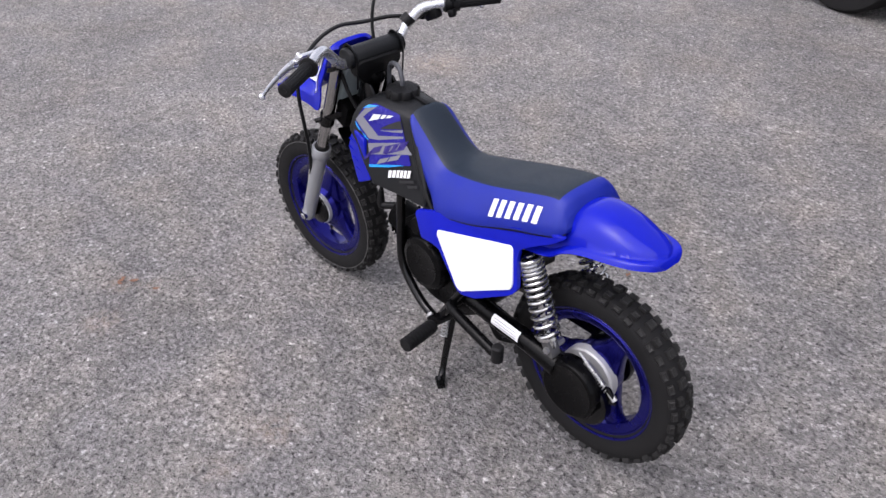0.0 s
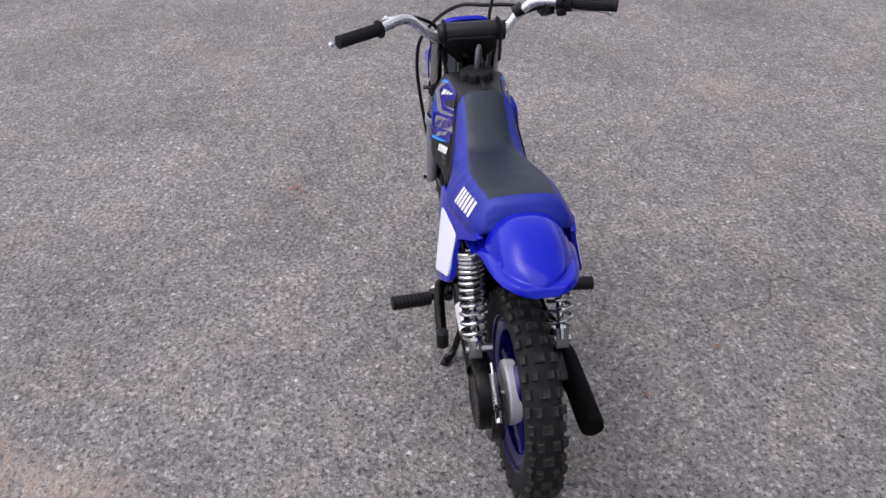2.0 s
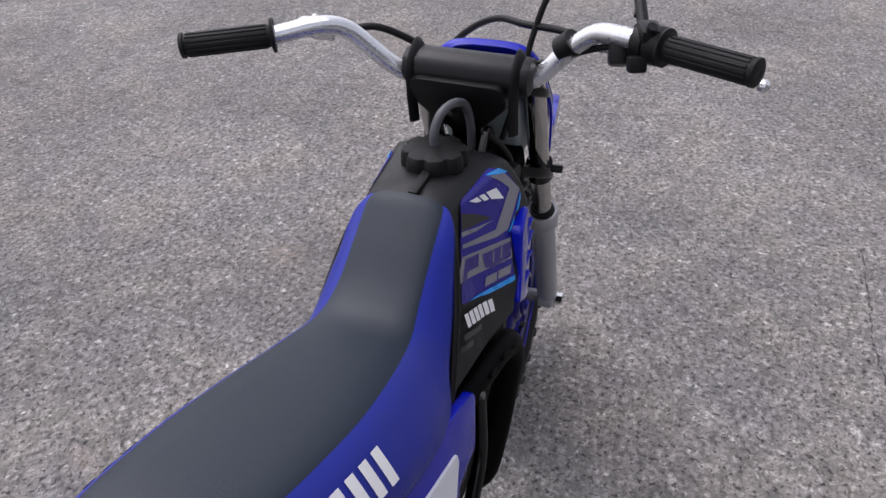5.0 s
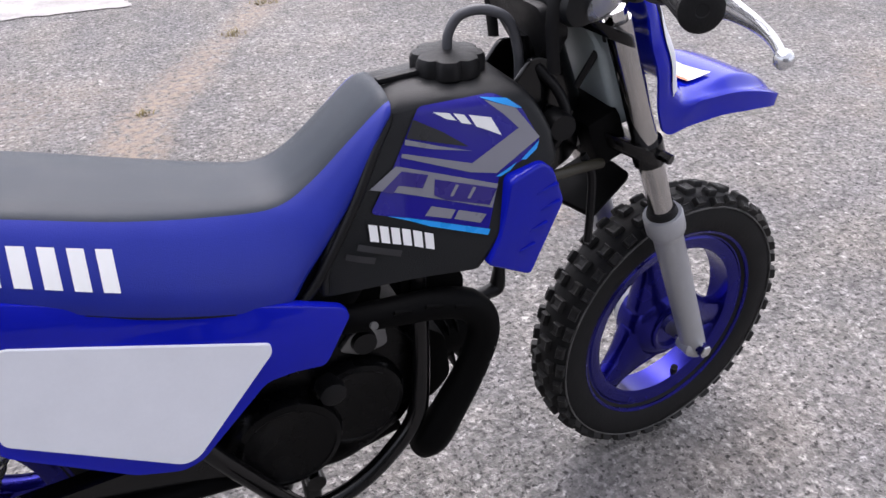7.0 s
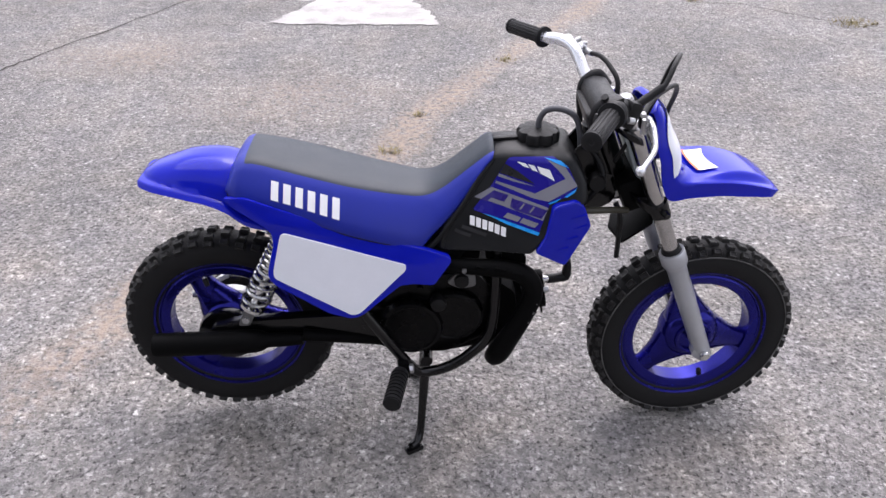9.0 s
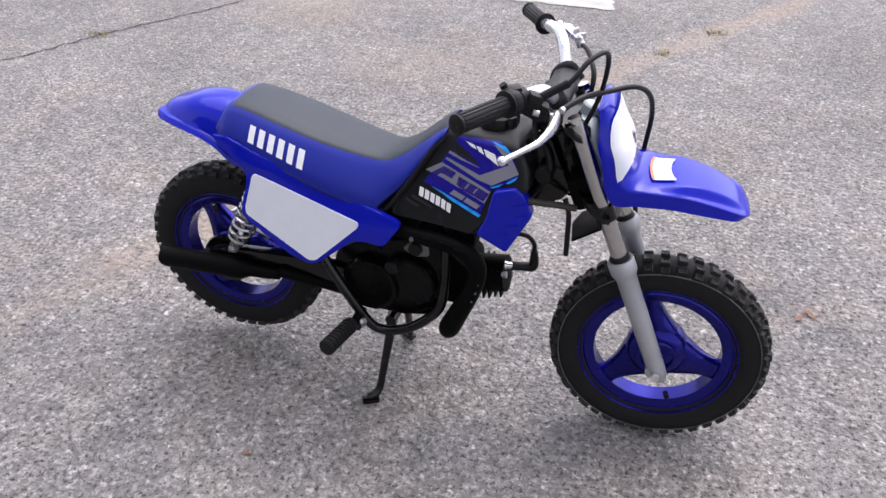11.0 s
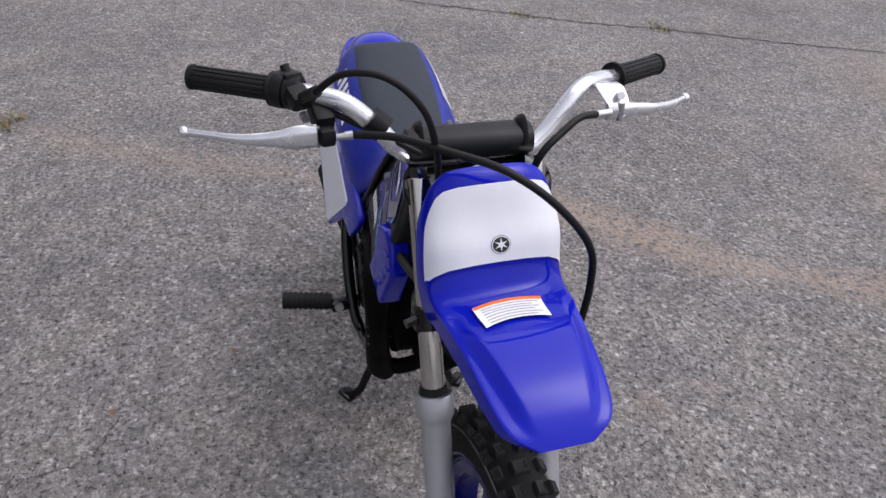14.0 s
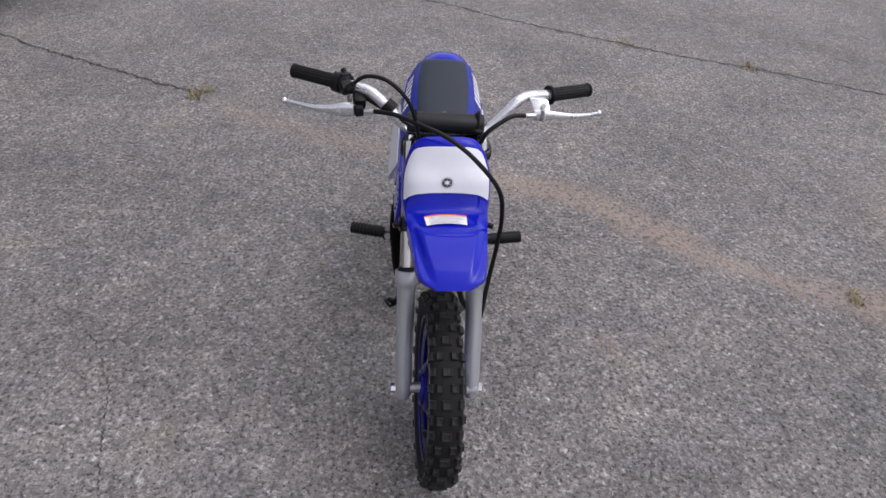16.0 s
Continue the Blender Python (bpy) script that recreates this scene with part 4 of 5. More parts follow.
# ---- seat ----
SEAT = [  # top x, z, half width; bottom x, z, half width
    (0.060, 0.546, 0.056, 0.052, 0.526, 0.066), (0.074, 0.563, 0.0555, 0.061, 0.521, 0.0745), (0.100, 0.566, 0.055, 0.080, 0.514, 0.083), (0.171, 0.549, 0.060, 0.154, 0.495, 0.092), (0.244, 0.529, 0.060, 0.235, 0.466, 0.097),
    (0.319, 0.512, 0.053, 0.305, 0.445, 0.095), (0.362, 0.507, 0.047, 0.350, 0.433, 0.088), (0.394, 0.521, 0.042, 0.378, 0.455, 0.075), (0.431, 0.551, 0.040, 0.422, 0.504, 0.063), (0.459, 0.574, 0.039, 0.452, 0.552, 0.052), (0.470, 0.579, 0.036, 0.466, 0.566, 0.043)]
SEAT_FINE = spline(SEAT, 7)


def askew(x):
    """The seat's rear sits a little towards the left side."""
    return 0.002 * max(0.0, min(1.0, (0.30 - x) / 0.20))


bm = bmesh.new()
rings = []
for tx, tz, tw, bx, bz, bw in SEAT_FINE:
    ring = []
    for side in (-1, 1):
        row = []
        for f, bulge in ((0.0, 0.0), (0.12, 0.003), (0.35, 0.005), (0.6, 0.005), (0.82, 0.004), (0.94, 0.0025)):
            row.append((bx + (tx - bx) * f, side * (bw + (tw - bw) * f**1.25 + bulge), bz + (tz - bz) * f))
        row += [(tx, side * tw, tz), (tx, side * (tw - 0.0015), tz + 0.0012), (tx, side * (tw - 0.007), tz + 0.004), (tx, side * tw * 0.55, tz + 0.0065)]
        ring += row if side < 0 else [(tx, 0, tz + 0.0075)] + row[::-1]
    rings.append([(x, y + askew(x), z) for x, y, z in ring])
skin(bm, rings)
bm.verts.index_update()
for f in bm.faces:
    across, along_it = [v.index % 21 for v in f.verts], [v.index // 21 for v in f.verts]
    f.material_index = 1 if len(f.verts) == 4 and min(across) >= 6 and max(across) <= 14 and SEAT_FINE[min(along_it)][0] > 0.084 else 0
seat = part("seat", bm, (BLUE_VINYL, BLACK_VINYL), bike, "long seat, black vinyl top and blue sides", angle=60)


# Dark strip drawn along the shadow gap under the seat's overhang.
for side in (-1, 1):
    line = [(s[3], side * (s[5] - 0.003) + askew(s[3]), s[4] - 0.001) for s in SEAT_FINE[4::4] if s[3] < 0.36]
    part("seat_gap_shade", tube(line, 0.0030, 8, 2), BLACK_PLASTIC, seat, "dark strip standing in for the shadow gap under the seat")


def seat_side(x, f, side, off):
    """A point on the seat's side: x along, f from the bottom edge to the top."""
    col = np.array(SEAT_FINE)
    tz, tw, bz, bw = (float(np.interp(x, col[:, 3 if k > 2 else 0], col[:, k])) for k in (1, 2, 4, 5))
    y = bw + (tw - bw) * f**1.25 + 0.0045
    return Vector((x, side * (y + off) + askew(x), bz + (tz - bz) * f))


for side in (-1, 1):
    for k in range(6):  # the maker's mark: one plain white block for each of its six letters
        x0 = 0.126 + k * 0.0185
        if side > 0:
            x0 = 0.104 + k * 0.0185
        poly = [(x0 + 0.001, 0.77), (x0 + 0.0122, 0.77), (x0 + 0.0110, 0.32), (x0 - 0.0002, 0.32)]
        part("maker_mark", sheet(poly, lambda u, v, o, side=side: seat_side(u, v, side, 0.0012), 0, 2), WHITE_LABEL, seat, "white block of the maker's mark")

# ---- rear fender and side panels ----
TAIL = [  # x, crown z, half width, lip z
    (0.215, 0.474, 0.088, 0.462), (0.140, 0.506, 0.088, 0.468), (0.085, 0.542, 0.083, 0.474), (0.052, 0.559, 0.079, 0.495), (0.019, 0.563, 0.0745, 0.507),
    (-0.016, 0.559, 0.070, 0.513), (-0.047, 0.549, 0.064, 0.517), (-0.071, 0.541, 0.056, 0.519), (-0.087, 0.533, 0.046, 0.520), (-0.097, 0.526, 0.034, 0.519), (-0.103, 0.521, 0.017, 0.517)]
TAIL_FINE = spline(TAIL, 6)


def tail(s, v, off=0.0):
    """The rear fender's surface: a raised crown inside a flat flange with a rolled lip."""
    s = max(0.0, min(len(TAIL) - 1.001, s)) * 6
    i = int(s)
    cx, cz, w, lip = TAIL_FINE[i] * (1 - s + i) + TAIL_FINE[min(i + 1, len(TAIL_FINE) - 1)] * (s - i)
    a = abs(v)
    reach = 0.85 * math.sqrt(max(0.0, 1 - max(0.0, (s / 6 - 3.4) / 5.2) ** 2.4))
    g = max(0.0, 1 - (a / reach) ** 2.9) ** 0.75 if reach > 0.02 else 0.0
    edge = max((a - 0.86) / 0.14, (s / 6 - (len(TAIL) - 2.6)) / 1.6, 0.0)
    flange = lip + 0.007 - min(1.0, edge) ** 1.5 * 0.010
    return Vector((cx, w * v + 0.007 * max(0.0, min(1.0, (0.10 - cx) / 0.15)), flange + (cz - flange) * g + off))


rear_fender = shell(tail, np.linspace(0, len(TAIL) - 1.001, 70), np.linspace(-1, 1, 41), 0.003, BLUE, "rear_fender", bike, "glossy blue rear fender with raised crown")


def panel_y(x, z):
    """Half width over the side panels: they flare downwards and to the rear, and tuck in under the seat's end."""
    return 0.2103 - 0.074 * x - 0.21 * z - 0.26 * max(0.0, 0.12 - x)


for side in (-1, 1):
    place = lambda u, v, o, side=side: (u, side * (panel_y(u, v) + o), v)
    outline = [(0.048, 0.520), (0.066, 0.505), (0.105, 0.484), (0.123, 0.472), (0.125, 0.452), (0.114, 0.412), (0.112, 0.398), (0.124, 0.384), (0.205, 0.332), (0.240, 0.3205), (0.257, 0.3235), (0.322, 0.374), (0.347, 0.375), (0.376, 0.371), (0.405, 0.411), (0.400, 0.420), (0.362, 0.434), (0.235, 0.474), (0.154, 0.502), (0.085, 0.524)]
    pan = part("side_panel", prism(rounded(outline, 0.006, 2), place, -0.010, 0.0, 0.003), BLUE, bike, "glossy blue side panel")
    plate = rounded([(0.138, 0.473), (0.331, 0.410), (0.331, 0.401), (0.255, 0.330), (0.242, 0.328), (0.124, 0.397), (0.122, 0.408)], 0.010, 4)
    part("number_plate", prism(plate, place, -0.002, 0.0022, 0.0008, 1), WHITE, pan, "blank white side number plate")

# ---- frame ----
for side in (-1, 1):
    y = side
    part("frame_tube", tube([(0.235, y * 0.080, 0.36), (0.257, y * 0.094, 0.315), (0.298, y * 0.098, 0.250), (0.334, y * 0.094, 0.192), (0.358, y * 0.086, 0.171), (0.400, y * 0.083, 0.180), (0.440, y * 0.080, 0.208), (0.470, y * 0.078, 0.248), (0.478, y * 0.074, 0.305), (0.480, y * 0.066, 0.42)], 0.0095, 12), BLACK_PAINT, bike, "black painted frame tube")
    part("seat_rail", tube([(0.12, y * 0.060, 0.44), (0.22, y * 0.062, 0.40), (0.32, y * 0.055, 0.40), (0.45, y * 0.04, 0.44), (0.60, y * 0.02, 0.53)], 0.011, 12), BLACK_PAINT, bike)
part("down_tube", tube([(0.635, 0, 0.515), (0.60, 0, 0.46), (0.555, 0, 0.415), (0.47, 0, 0.40)], 0.017, 14), BLACK_PAINT, bike, "black frame backbone")

# ---- engine ----
bm = prism(rounded([(0.245, 0.235), (0.300, 0.198), (0.400, 0.195), (0.470, 0.235), (0.480, 0.330), (0.440, 0.375), (0.330, 0.350), (0.265, 0.320)], 0.02, 4), lambda u, v, o: (u, o, v), -0.062, 0.066, 0.006)
engine = part("engine", bm, ENGINE_BLACK, bike, "small black single-cylinder engine")
part("crankcase_cover", lathe([(-0.060, 0.056), (-0.076, 0.056), (-0.084, 0.052), (-0.086, 0.046), (-0.084, 0.043), (-0.085, 0.001)], 48, at=(0.336, 0, 0.266)), ENGINE_BLACK, engine, "round black crankcase cover")
part("crankcase_cover", lathe([(-0.058, 0.053), (-0.068, 0.053), (-0.076, 0.049), (-0.078, 0.044), (-0.076, 0.041), (-0.077, 0.001)], 48, at=(0.408, 0, 0.284)), ENGINE_BLACK, engine, "round black crankcase cover")
part("flywheel_cover", lathe([(0.060, 0.062), (0.078, 0.062), (0.088, 0.056), (0.092, 0.045), (0.090, 0.040), (0.091, 0.001)], 40, at=(0.395, 0, 0.290)), ENGINE_BLACK, engine, "round black flywheel cover")
part("oil_filler", lathe([(-0.070, 0.014), (-0.088, 0.013), (-0.090, 0.009)], 12, at=(0.383, 0, 0.318)), BLACK_PLASTIC, engine, "black oil filler plug")
part("crankcase_bolt", lathe([(-0.060, 0.005), (-0.068, 0.005)], 6, at=(0.352, 0, 0.338)), ENGINE_BLACK, engine, "plated bolt")
cyl = rod((0.455, 0.0, 0.276), (0.572, 0.0, 0.292), 0.034, 24)
for k in range(9):
    w = 0.064 if k < 7 else 0.058
    part("cooling_fin", block((0.0035, w, w), pose(0.480 + k * 0.0105, 0.0, 0.273 + k * 0.0015, 0, -9, 0), 0.0012, None, 1), BLACK_HEAT, engine)
part("cylinder", cyl, BLACK_HEAT, engine, "finned black cylinder")
part("cylinder_shroud", prism(rounded([(0.440, 0.372), (0.474, 0.352), (0.516, 0.318), (0.522, 0.262), (0.500, 0.238), (0.455, 0.246), (0.438, 0.290)], 0.010), lambda u, v, o: (u, o, v), -0.052, 0.040, 0.006), BLACK_HEAT, engine, "black cylinder shroud")
part("pipe_bracket", prism(rounded([(0.462, 0.430), (0.500, 0.424), (0.528, 0.404), (0.528, 0.374), (0.462, 0.384)], 0.008), lambda u, v, o: (u, o, v), -0.068, -0.030, 0.004), BLACK_HEAT, engine, "black exhaust bracket below the tank")
part("head_bolt", rod((0.568, -0.026, 0.306), (0.577, -0.026, 0.307), 0.006, 6), STEEL, engine, "plated head bolt")
part("head_bolt", rod((0.568, 0.026, 0.272), (0.577, 0.026, 0.273), 0.006, 6), STEEL, engine, "plated head bolt")
plug = part("spark_plug", rod((0.560, -0.008, 0.313), (0.586, 0.006, 0.308), 0.007, 12, steps=((0, 0.009), (0.35, 0.009), (0.36, 0.0065), (1, 0.006))), CHROME, engine, "bright spark plug")
part("plug_cap", tube([(0.578, 0.002, 0.309), (0.600, 0.014, 0.304), (0.613, 0.019, 0.304), (0.615, 0.018, 0.322), (0.614, 0.016, 0.340)], [0.0085, 0.0085, 0.0095, 0.008, 0.006], 12, 4), BLACK_PLASTIC, engine, "black spark plug cap")
part("plug_lead", tube([(0.614, 0.016, 0.338), (0.614, 0.012, 0.356), (0.604, 0.006, 0.374), (0.586, 0.0, 0.379), (0.560, 0.0, 0.372)], 0.0042, 8), BLACK_PLASTIC, engine)
part("carburettor", block((0.055, 0.060, 0.055), pose(0.425, -0.01, 0.375, 0, 10, 0), 0.010), BLACK_HEAT, engine)
flange = part("carburettor_flange", prism(rounded([(0.397, 0.350), (0.412, 0.368), (0.444, 0.372), (0.447, 0.344), (0.420, 0.338)], 0.006), lambda u, v, o: (u, o, v), -0.068, -0.056, 0.002), DARK_STEEL, engine, "grey cast flange")
part("intake_ring", lathe([(-0.074, 0.006), (-0.074, 0.012), (-0.067, 0.013)], 20, at=(0.422, 0, 0.356)), BLACK_PLASTIC, flange)
# Black block that closes the gap between seat nose, tank and panel.
part("nose_gap_filler", block((0.085, 0.120, 0.075), pose(0.392, 0.0, 0.425, 0, 35, 0), 0.012), BLACK_PLASTIC, bike, "black block filling the gap below the seat nose")
part("air_box", block((0.12, 0.10, 0.07), pose(0.30, 0.0, 0.385, 0, -8, 0), 0.012), BLACK_PLASTIC, bike, "black air box")

# ---- exhaust ----
header = part("exhaust_pipe", tube([(0.345, -0.062, 0.390), (0.43, -0.080, 0.393), (0.495, -0.087, 0.391), (0.527, -0.089, 0.378), (0.540, -0.089, 0.348), (0.530, -0.087, 0.303), (0.509, -0.083, 0.253), (0.490, -0.076, 0.209), (0.481, -0.066, 0.188)], [0.0125, 0.0140, 0.0155, 0.0165, 0.0165, 0.0165, 0.0180, 0.0200, 0.0170], 18, 5), BLACK_HEAT, bike, "matt black exhaust pipe with slotted heat shield")
part("exhaust_elbow", tube([(0.486, -0.072, 0.205), (0.486, -0.045, 0.196), (0.498, -0.015, 0.215), (0.506, 0.0, 0.25)], 0.0125, 14, 5), BLACK_HEAT, header)
for x, y, z in ((0.5475, -0.0995, 0.336), (0.543, -0.0990, 0.316), (0.536, -0.0980, 0.296)):
    part("heat_shield_slot", block((0.004, 0.003, 0.015), pose(x, y, z, 0, 25, 45), 0.001), DARK_STEEL, header)
for x, y, z in ((0.452, -0.0955, 0.399), (0.482, -0.0985, 0.398), (0.510, -0.1010, 0.391)):
    part("heat_shield_hole", block((0.017, 0.003, 0.009), pose(x, y, z, 30, 12, 0), 0.001), BLACK_HEAT, header)
part("shield_screw", rod((0.425, -0.0910, 0.392), (0.425, -0.0960, 0.393), 0.004, 10), DARK_STEEL, header)
# The olive tint is painted for light caught on a dark hose.
part("breather_hose", tube([(0.596, -0.074, 0.493), (0.632, -0.069, 0.490), (0.658, -0.060, 0.486), (0.688, -0.050, 0.480)], 0.0055, 10), OLIVE_LIT, bike, "dark hose, olive tint painted for the light on it")
muffler = rod((0.150, -0.083, 0.246), (-0.106, -0.088, 0.237), 0.021, 28, steps=((0, 0.010), (0.10, 0.012), (0.24, 0.013), (0.28, 0.018), (0.33, 0.0205), (0.40, 0.021), (0.97, 0.021), (1.0, 0.019), (1.0, 0.012)))
part("muffler", muffler, BLACK_HEAT, bike, "matt black tubular muffler")
part("exhaust_link", tube([(0.46, -0.045, 0.215), (0.38, -0.05, 0.205), (0.27, -0.066, 0.232), (0.150, -0.080, 0.252)], 0.011, 12), BLACK_HEAT, bike)

# ---- swingarm, drive and rear hub ----
part("swingarm", prism(rounded([(0.30, 0.285), (0.30, 0.225), (0.19, 0.232), (0.05, 0.232), (-0.012, 0.228), (-0.012, 0.262), (0.05, 0.275), (0.19, 0.285)], 0.012, 3), lambda u, v, o: (u, o, v), -0.072, -0.050, 0.006), BLACK_PAINT, bike, "black swingarm")
part("hub_plate", lathe([(-0.030, 0.012), (-0.034, 0.050), (-0.040, 0.052), (-0.050, 0.050), (-0.054, 0.030), (-0.054, 0.006)], 36), BLACK_PAINT, rear_wheel, "round black hub plate")
part("drive_tube", tube([(0.30, 0.070, 0.275), (0.20, 0.076, 0.268), (0.10, 0.078, 0.262), (0.04, 0.074, 0.252)], [0.021, 0.0195, 0.0195, 0.024], 20, 5), ENGINE_BLACK, bike, "black drive shaft tube")
part("drive_label", sheet([(0.120, -0.3), (0.188, -0.3), (0.188, 1.4), (0.120, 1.4)], lambda u, v, o: Vector((u, 0.077 + 0.0206 * math.cos(v * 0.75), 0.2685 - 0.004 + (u - 0.15) * 0.06 + 0.0206 * math.sin(v * 0.75 + 0.35))), 0, 3), WHITE_LABEL, bike, "white printed label on the drive tube")
for k in range(3):
    part("print_line", sheet([(0.125, 0.0 + k * 0.4), (0.183, 0.0 + k * 0.4), (0.183, 0.08 + k * 0.4), (0.125, 0.08 + k * 0.4)], lambda u, v, o: Vector((u, 0.077 + 0.0212 * math.cos(v * 0.75), 0.2645 + (u - 0.15) * 0.06 + 0.0212 * math.sin(v * 0.75 + 0.35))), 0, 2), PRINT_GREY, bike)
gear = part("gear_case", lathe([(0.046, 0.046), (0.050, 0.057), (0.076, 0.059), (0.082, 0.056), (0.0835, 0.051), (0.0820, 0.048), (0.0820, 0.001)], 40), ENGINE_BLACK, rear_wheel, "round black final drive case")
part("gear_housing", lathe([(0.040, 0.010), (0.040, 0.050), (0.044, 0.054), (0.060, 0.054), (0.064, 0.050), (0.064, 0.010)], 40, at=(-0.016, 0, -0.022)), BLACK_PAINT, rear_wheel, "black drive housing behind the case")
part("rear_drum", lathe([(0.008, 0.012), (0.008, 0.053), (0.011, 0.056), (0.027, 0.056), (0.030, 0.053), (0.030, 0.012)], 44), DRUM, rear_wheel, "silver rear brake drum")
part("rear_axle", rod((0, -0.078, 0), (0, 0.070, 0), 0.006, 12), STEEL, rear_wheel)
part("rear_axle_nut", lathe([(-0.084, 0.010), (-0.072, 0.010)], 6), BLACK_PAINT, rear_wheel)


def coil(a, b, r, wire, turns, segs=8):
    """A helical spring from a to b; r and the pitch may change along it."""
    a, b = Vector(a), Vector(b)
    ahead = (b - a).normalized()
    side = ahead.orthogonal().normalized()
    up = ahead.cross(side)
    pts, total, n = [], sum(turns), 0
    steps = int(total * 16)
    for k in range(steps + 1):
        f = k / steps
        g = 0.52 * f**1.0 + 0.48 * f**2.4
        ang = 2 * math.pi * total * f
        rr = r * (1.0 + 0.10 * f)
        pts.append(a.lerp(b, g) + (side * math.cos(ang) + up * math.sin(ang)) * rr)
    return tube([tuple(p) for p in pts], wire, segs, 1)


for side in (-1, 1):
    top = Vector((0.120, 0.081, 0.455)) if side > 0 else Vector((0.146, -0.073, 0.455))
    bot = Vector((0.0555, 0.080, 0.287)) if side > 0 else Vector((0.0575, -0.074, 0.290))
    shock = part("shock_body", rod(top, bot, 0.008, 16, steps=((0, 0.009), (0.15, 0.009), (0.16, 0.0125), (0.45, 0.0125), (0.46, 0.0065), (0.84, 0.0065), (0.85, 0.0215), (0.88, 0.022), (0.89, 0.011), (1.0, 0.009))), CHROME, bike, "chrome rear shock absorber")
    part("spring", coil(top.lerp(bot, 0.04), top.lerp(bot, 0.85), 0.0190, 0.0034, (12.5,)), SPRING_STEEL, shock, "chrome coil spring")
    part("shock_foot", prism(rounded([(-0.011, -0.014), (0.010, -0.014), (0.013, 0.018), (-0.006, 0.022)], 0.007), lambda u, v, o, b=bot: (b.x + u + v * 0.35, b.y + o, b.z + v), -0.011, 0.011, 0.002), DARK_STEEL, shock, "dull shock clevis")
    part("shock_bolt", rod(bot + Vector((0, -side * 0.03, 0)), bot + Vector((0, side * 0.016, 0)), 0.0065, 6), STEEL, shock)

part("brake_rod", tube([(0.010, 0.060, 0.293), (-0.020, 0.060, 0.274), (-0.072, 0.061, 0.241)], 0.0025, 8), STEEL, bike, "plated brake rod")
part("brake_spring", coil((-0.006, 0.060, 0.283), (-0.058, 0.061, 0.250), 0.0050, 0.0012, (16,), 6), STEEL, bike, "fine plated return spring")
part("rod_nut", rod((-0.060, 0.060, 0.250), (-0.076, 0.061, 0.239), 0.0055, 8), STEEL, bike)
part("brake_arm", prism(rounded([(-0.082, 0.232), (-0.066, 0.228), (-0.05, 0.258), (-0.064, 0.262)], 0.005), lambda u, v, o: (u, o, v), 0.060, 0.065, 0.001), BLACK_PAINT, bike)

# ---- foot pegs, stand, kick starter ----
for side in (-1, 1):
    bm = rod((0.318, side * 0.130, 0.204 - side * 0.004), (0.306, side * 0.211, 0.208 - side * 0.004), 0.0135, 20)
    peg = part("foot_peg", bm, GRIP, bike, "black ribbed rubber foot peg")
    for k in range(9):
        f = 0.08 + k * 0.105
        part("peg_rib", rod(Vector((0.318, side * 0.130, 0.204 - side * 0.004)).lerp(Vector((0.306, side * 0.211, 0.208 - side * 0.004)), f), Vector((0.318, side * 0.130, 0.204 - side * 0.004)).lerp(Vector((0.306, side * 0.211, 0.208 - side * 0.004)), f + 0.055), 0.0152, 20), GRIP, peg)
    part("peg_bracket", block((0.020, 0.050, 0.018), pose(0.322, side * 0.108, 0.204, 0, 0, side * -8), 0.004), BLACK_PAINT, peg)
    part("peg_bolt", rod((0.334, side * 0.120, 0.208), (0.340, side * 0.120, 0.209), 0.008, 6), STEEL, peg, "plated peg bolt")
    reach = 0.86 if side > 0 else 1.0
    leg = part("stand_leg", tube([(0.360, side * 0.034, 0.172), (0.357, side * 0.054 * reach, 0.120), (0.352, side * 0.077 * reach, 0.060), (0.349, side * 0.089 * reach, 0.027), (0.343, side * 0.100 * reach, 0.012), (0.332, side * 0.112 * reach, 0.010)], [0.011, 0.009, 0.0075, 0.0075, 0.0085, 0.008], 12), BLACK_PAINT, bike, "black centre stand leg")
    part("stand_foot", block((0.034, 0.018, 0.010), pose(0.337, side * 0.112 * reach, 0.0055, 0, 0, side * -30), 0.004), BLACK_PAINT, leg)
part("stand_bar", rod((0.362, -0.055, 0.168), (0.362, 0.055, 0.168), 0.011, 14), BLACK_PAINT, bike)
part("stand_spring", coil((0.345, 0.060, 0.195), (0.358, 0.066, 0.105), 0.006, 0.0015, (14,), 6), STEEL, bike)
kick = part("kick_lever", tube([(0.285, 0.075, 0.262), (0.285, 0.108, 0.262), (0.262, 0.118, 0.260), (0.200, 0.124, 0.250), (0.140, 0.126, 0.236)], [0.011, 0.011, 0.0105, 0.0105, 0.0095], 14), ENGINE_BLACK, bike, "black kick start lever")
part("kick_pedal", rod((0.141, 0.127, 0.224), (0.140, 0.127, 0.262), 0.0115, 16, steps=((0, 0.008), (0.08, 0.0115), (0.92, 0.0115), (1.0, 0.008))), GRIP, kick, "folded black kick pedal")

# ---- cables ----
def cable(name, points, r=0.0035, label="black cable", m=BLACK_PLASTIC):
    return part(name, tube(points, r, 10, 8), m, bike, label)


cable("brake_cable", [(0.6659, -0.1304, 0.6794), (0.6883, -0.0903, 0.6836), (0.7167, -0.0409, 0.6769), (0.7477, 0.0037, 0.6697), (0.7669, 0.0501, 0.6403), (0.7724, 0.0923, 0.5897), (0.769, 0.103, 0.536), (0.7654, 0.1001, 0.4733), (0.7731, 0.0904, 0.4005), (0.80, 0.0781, 0.32), (0.83, 0.066, 0.245)], 0.0042, "black front brake cable")
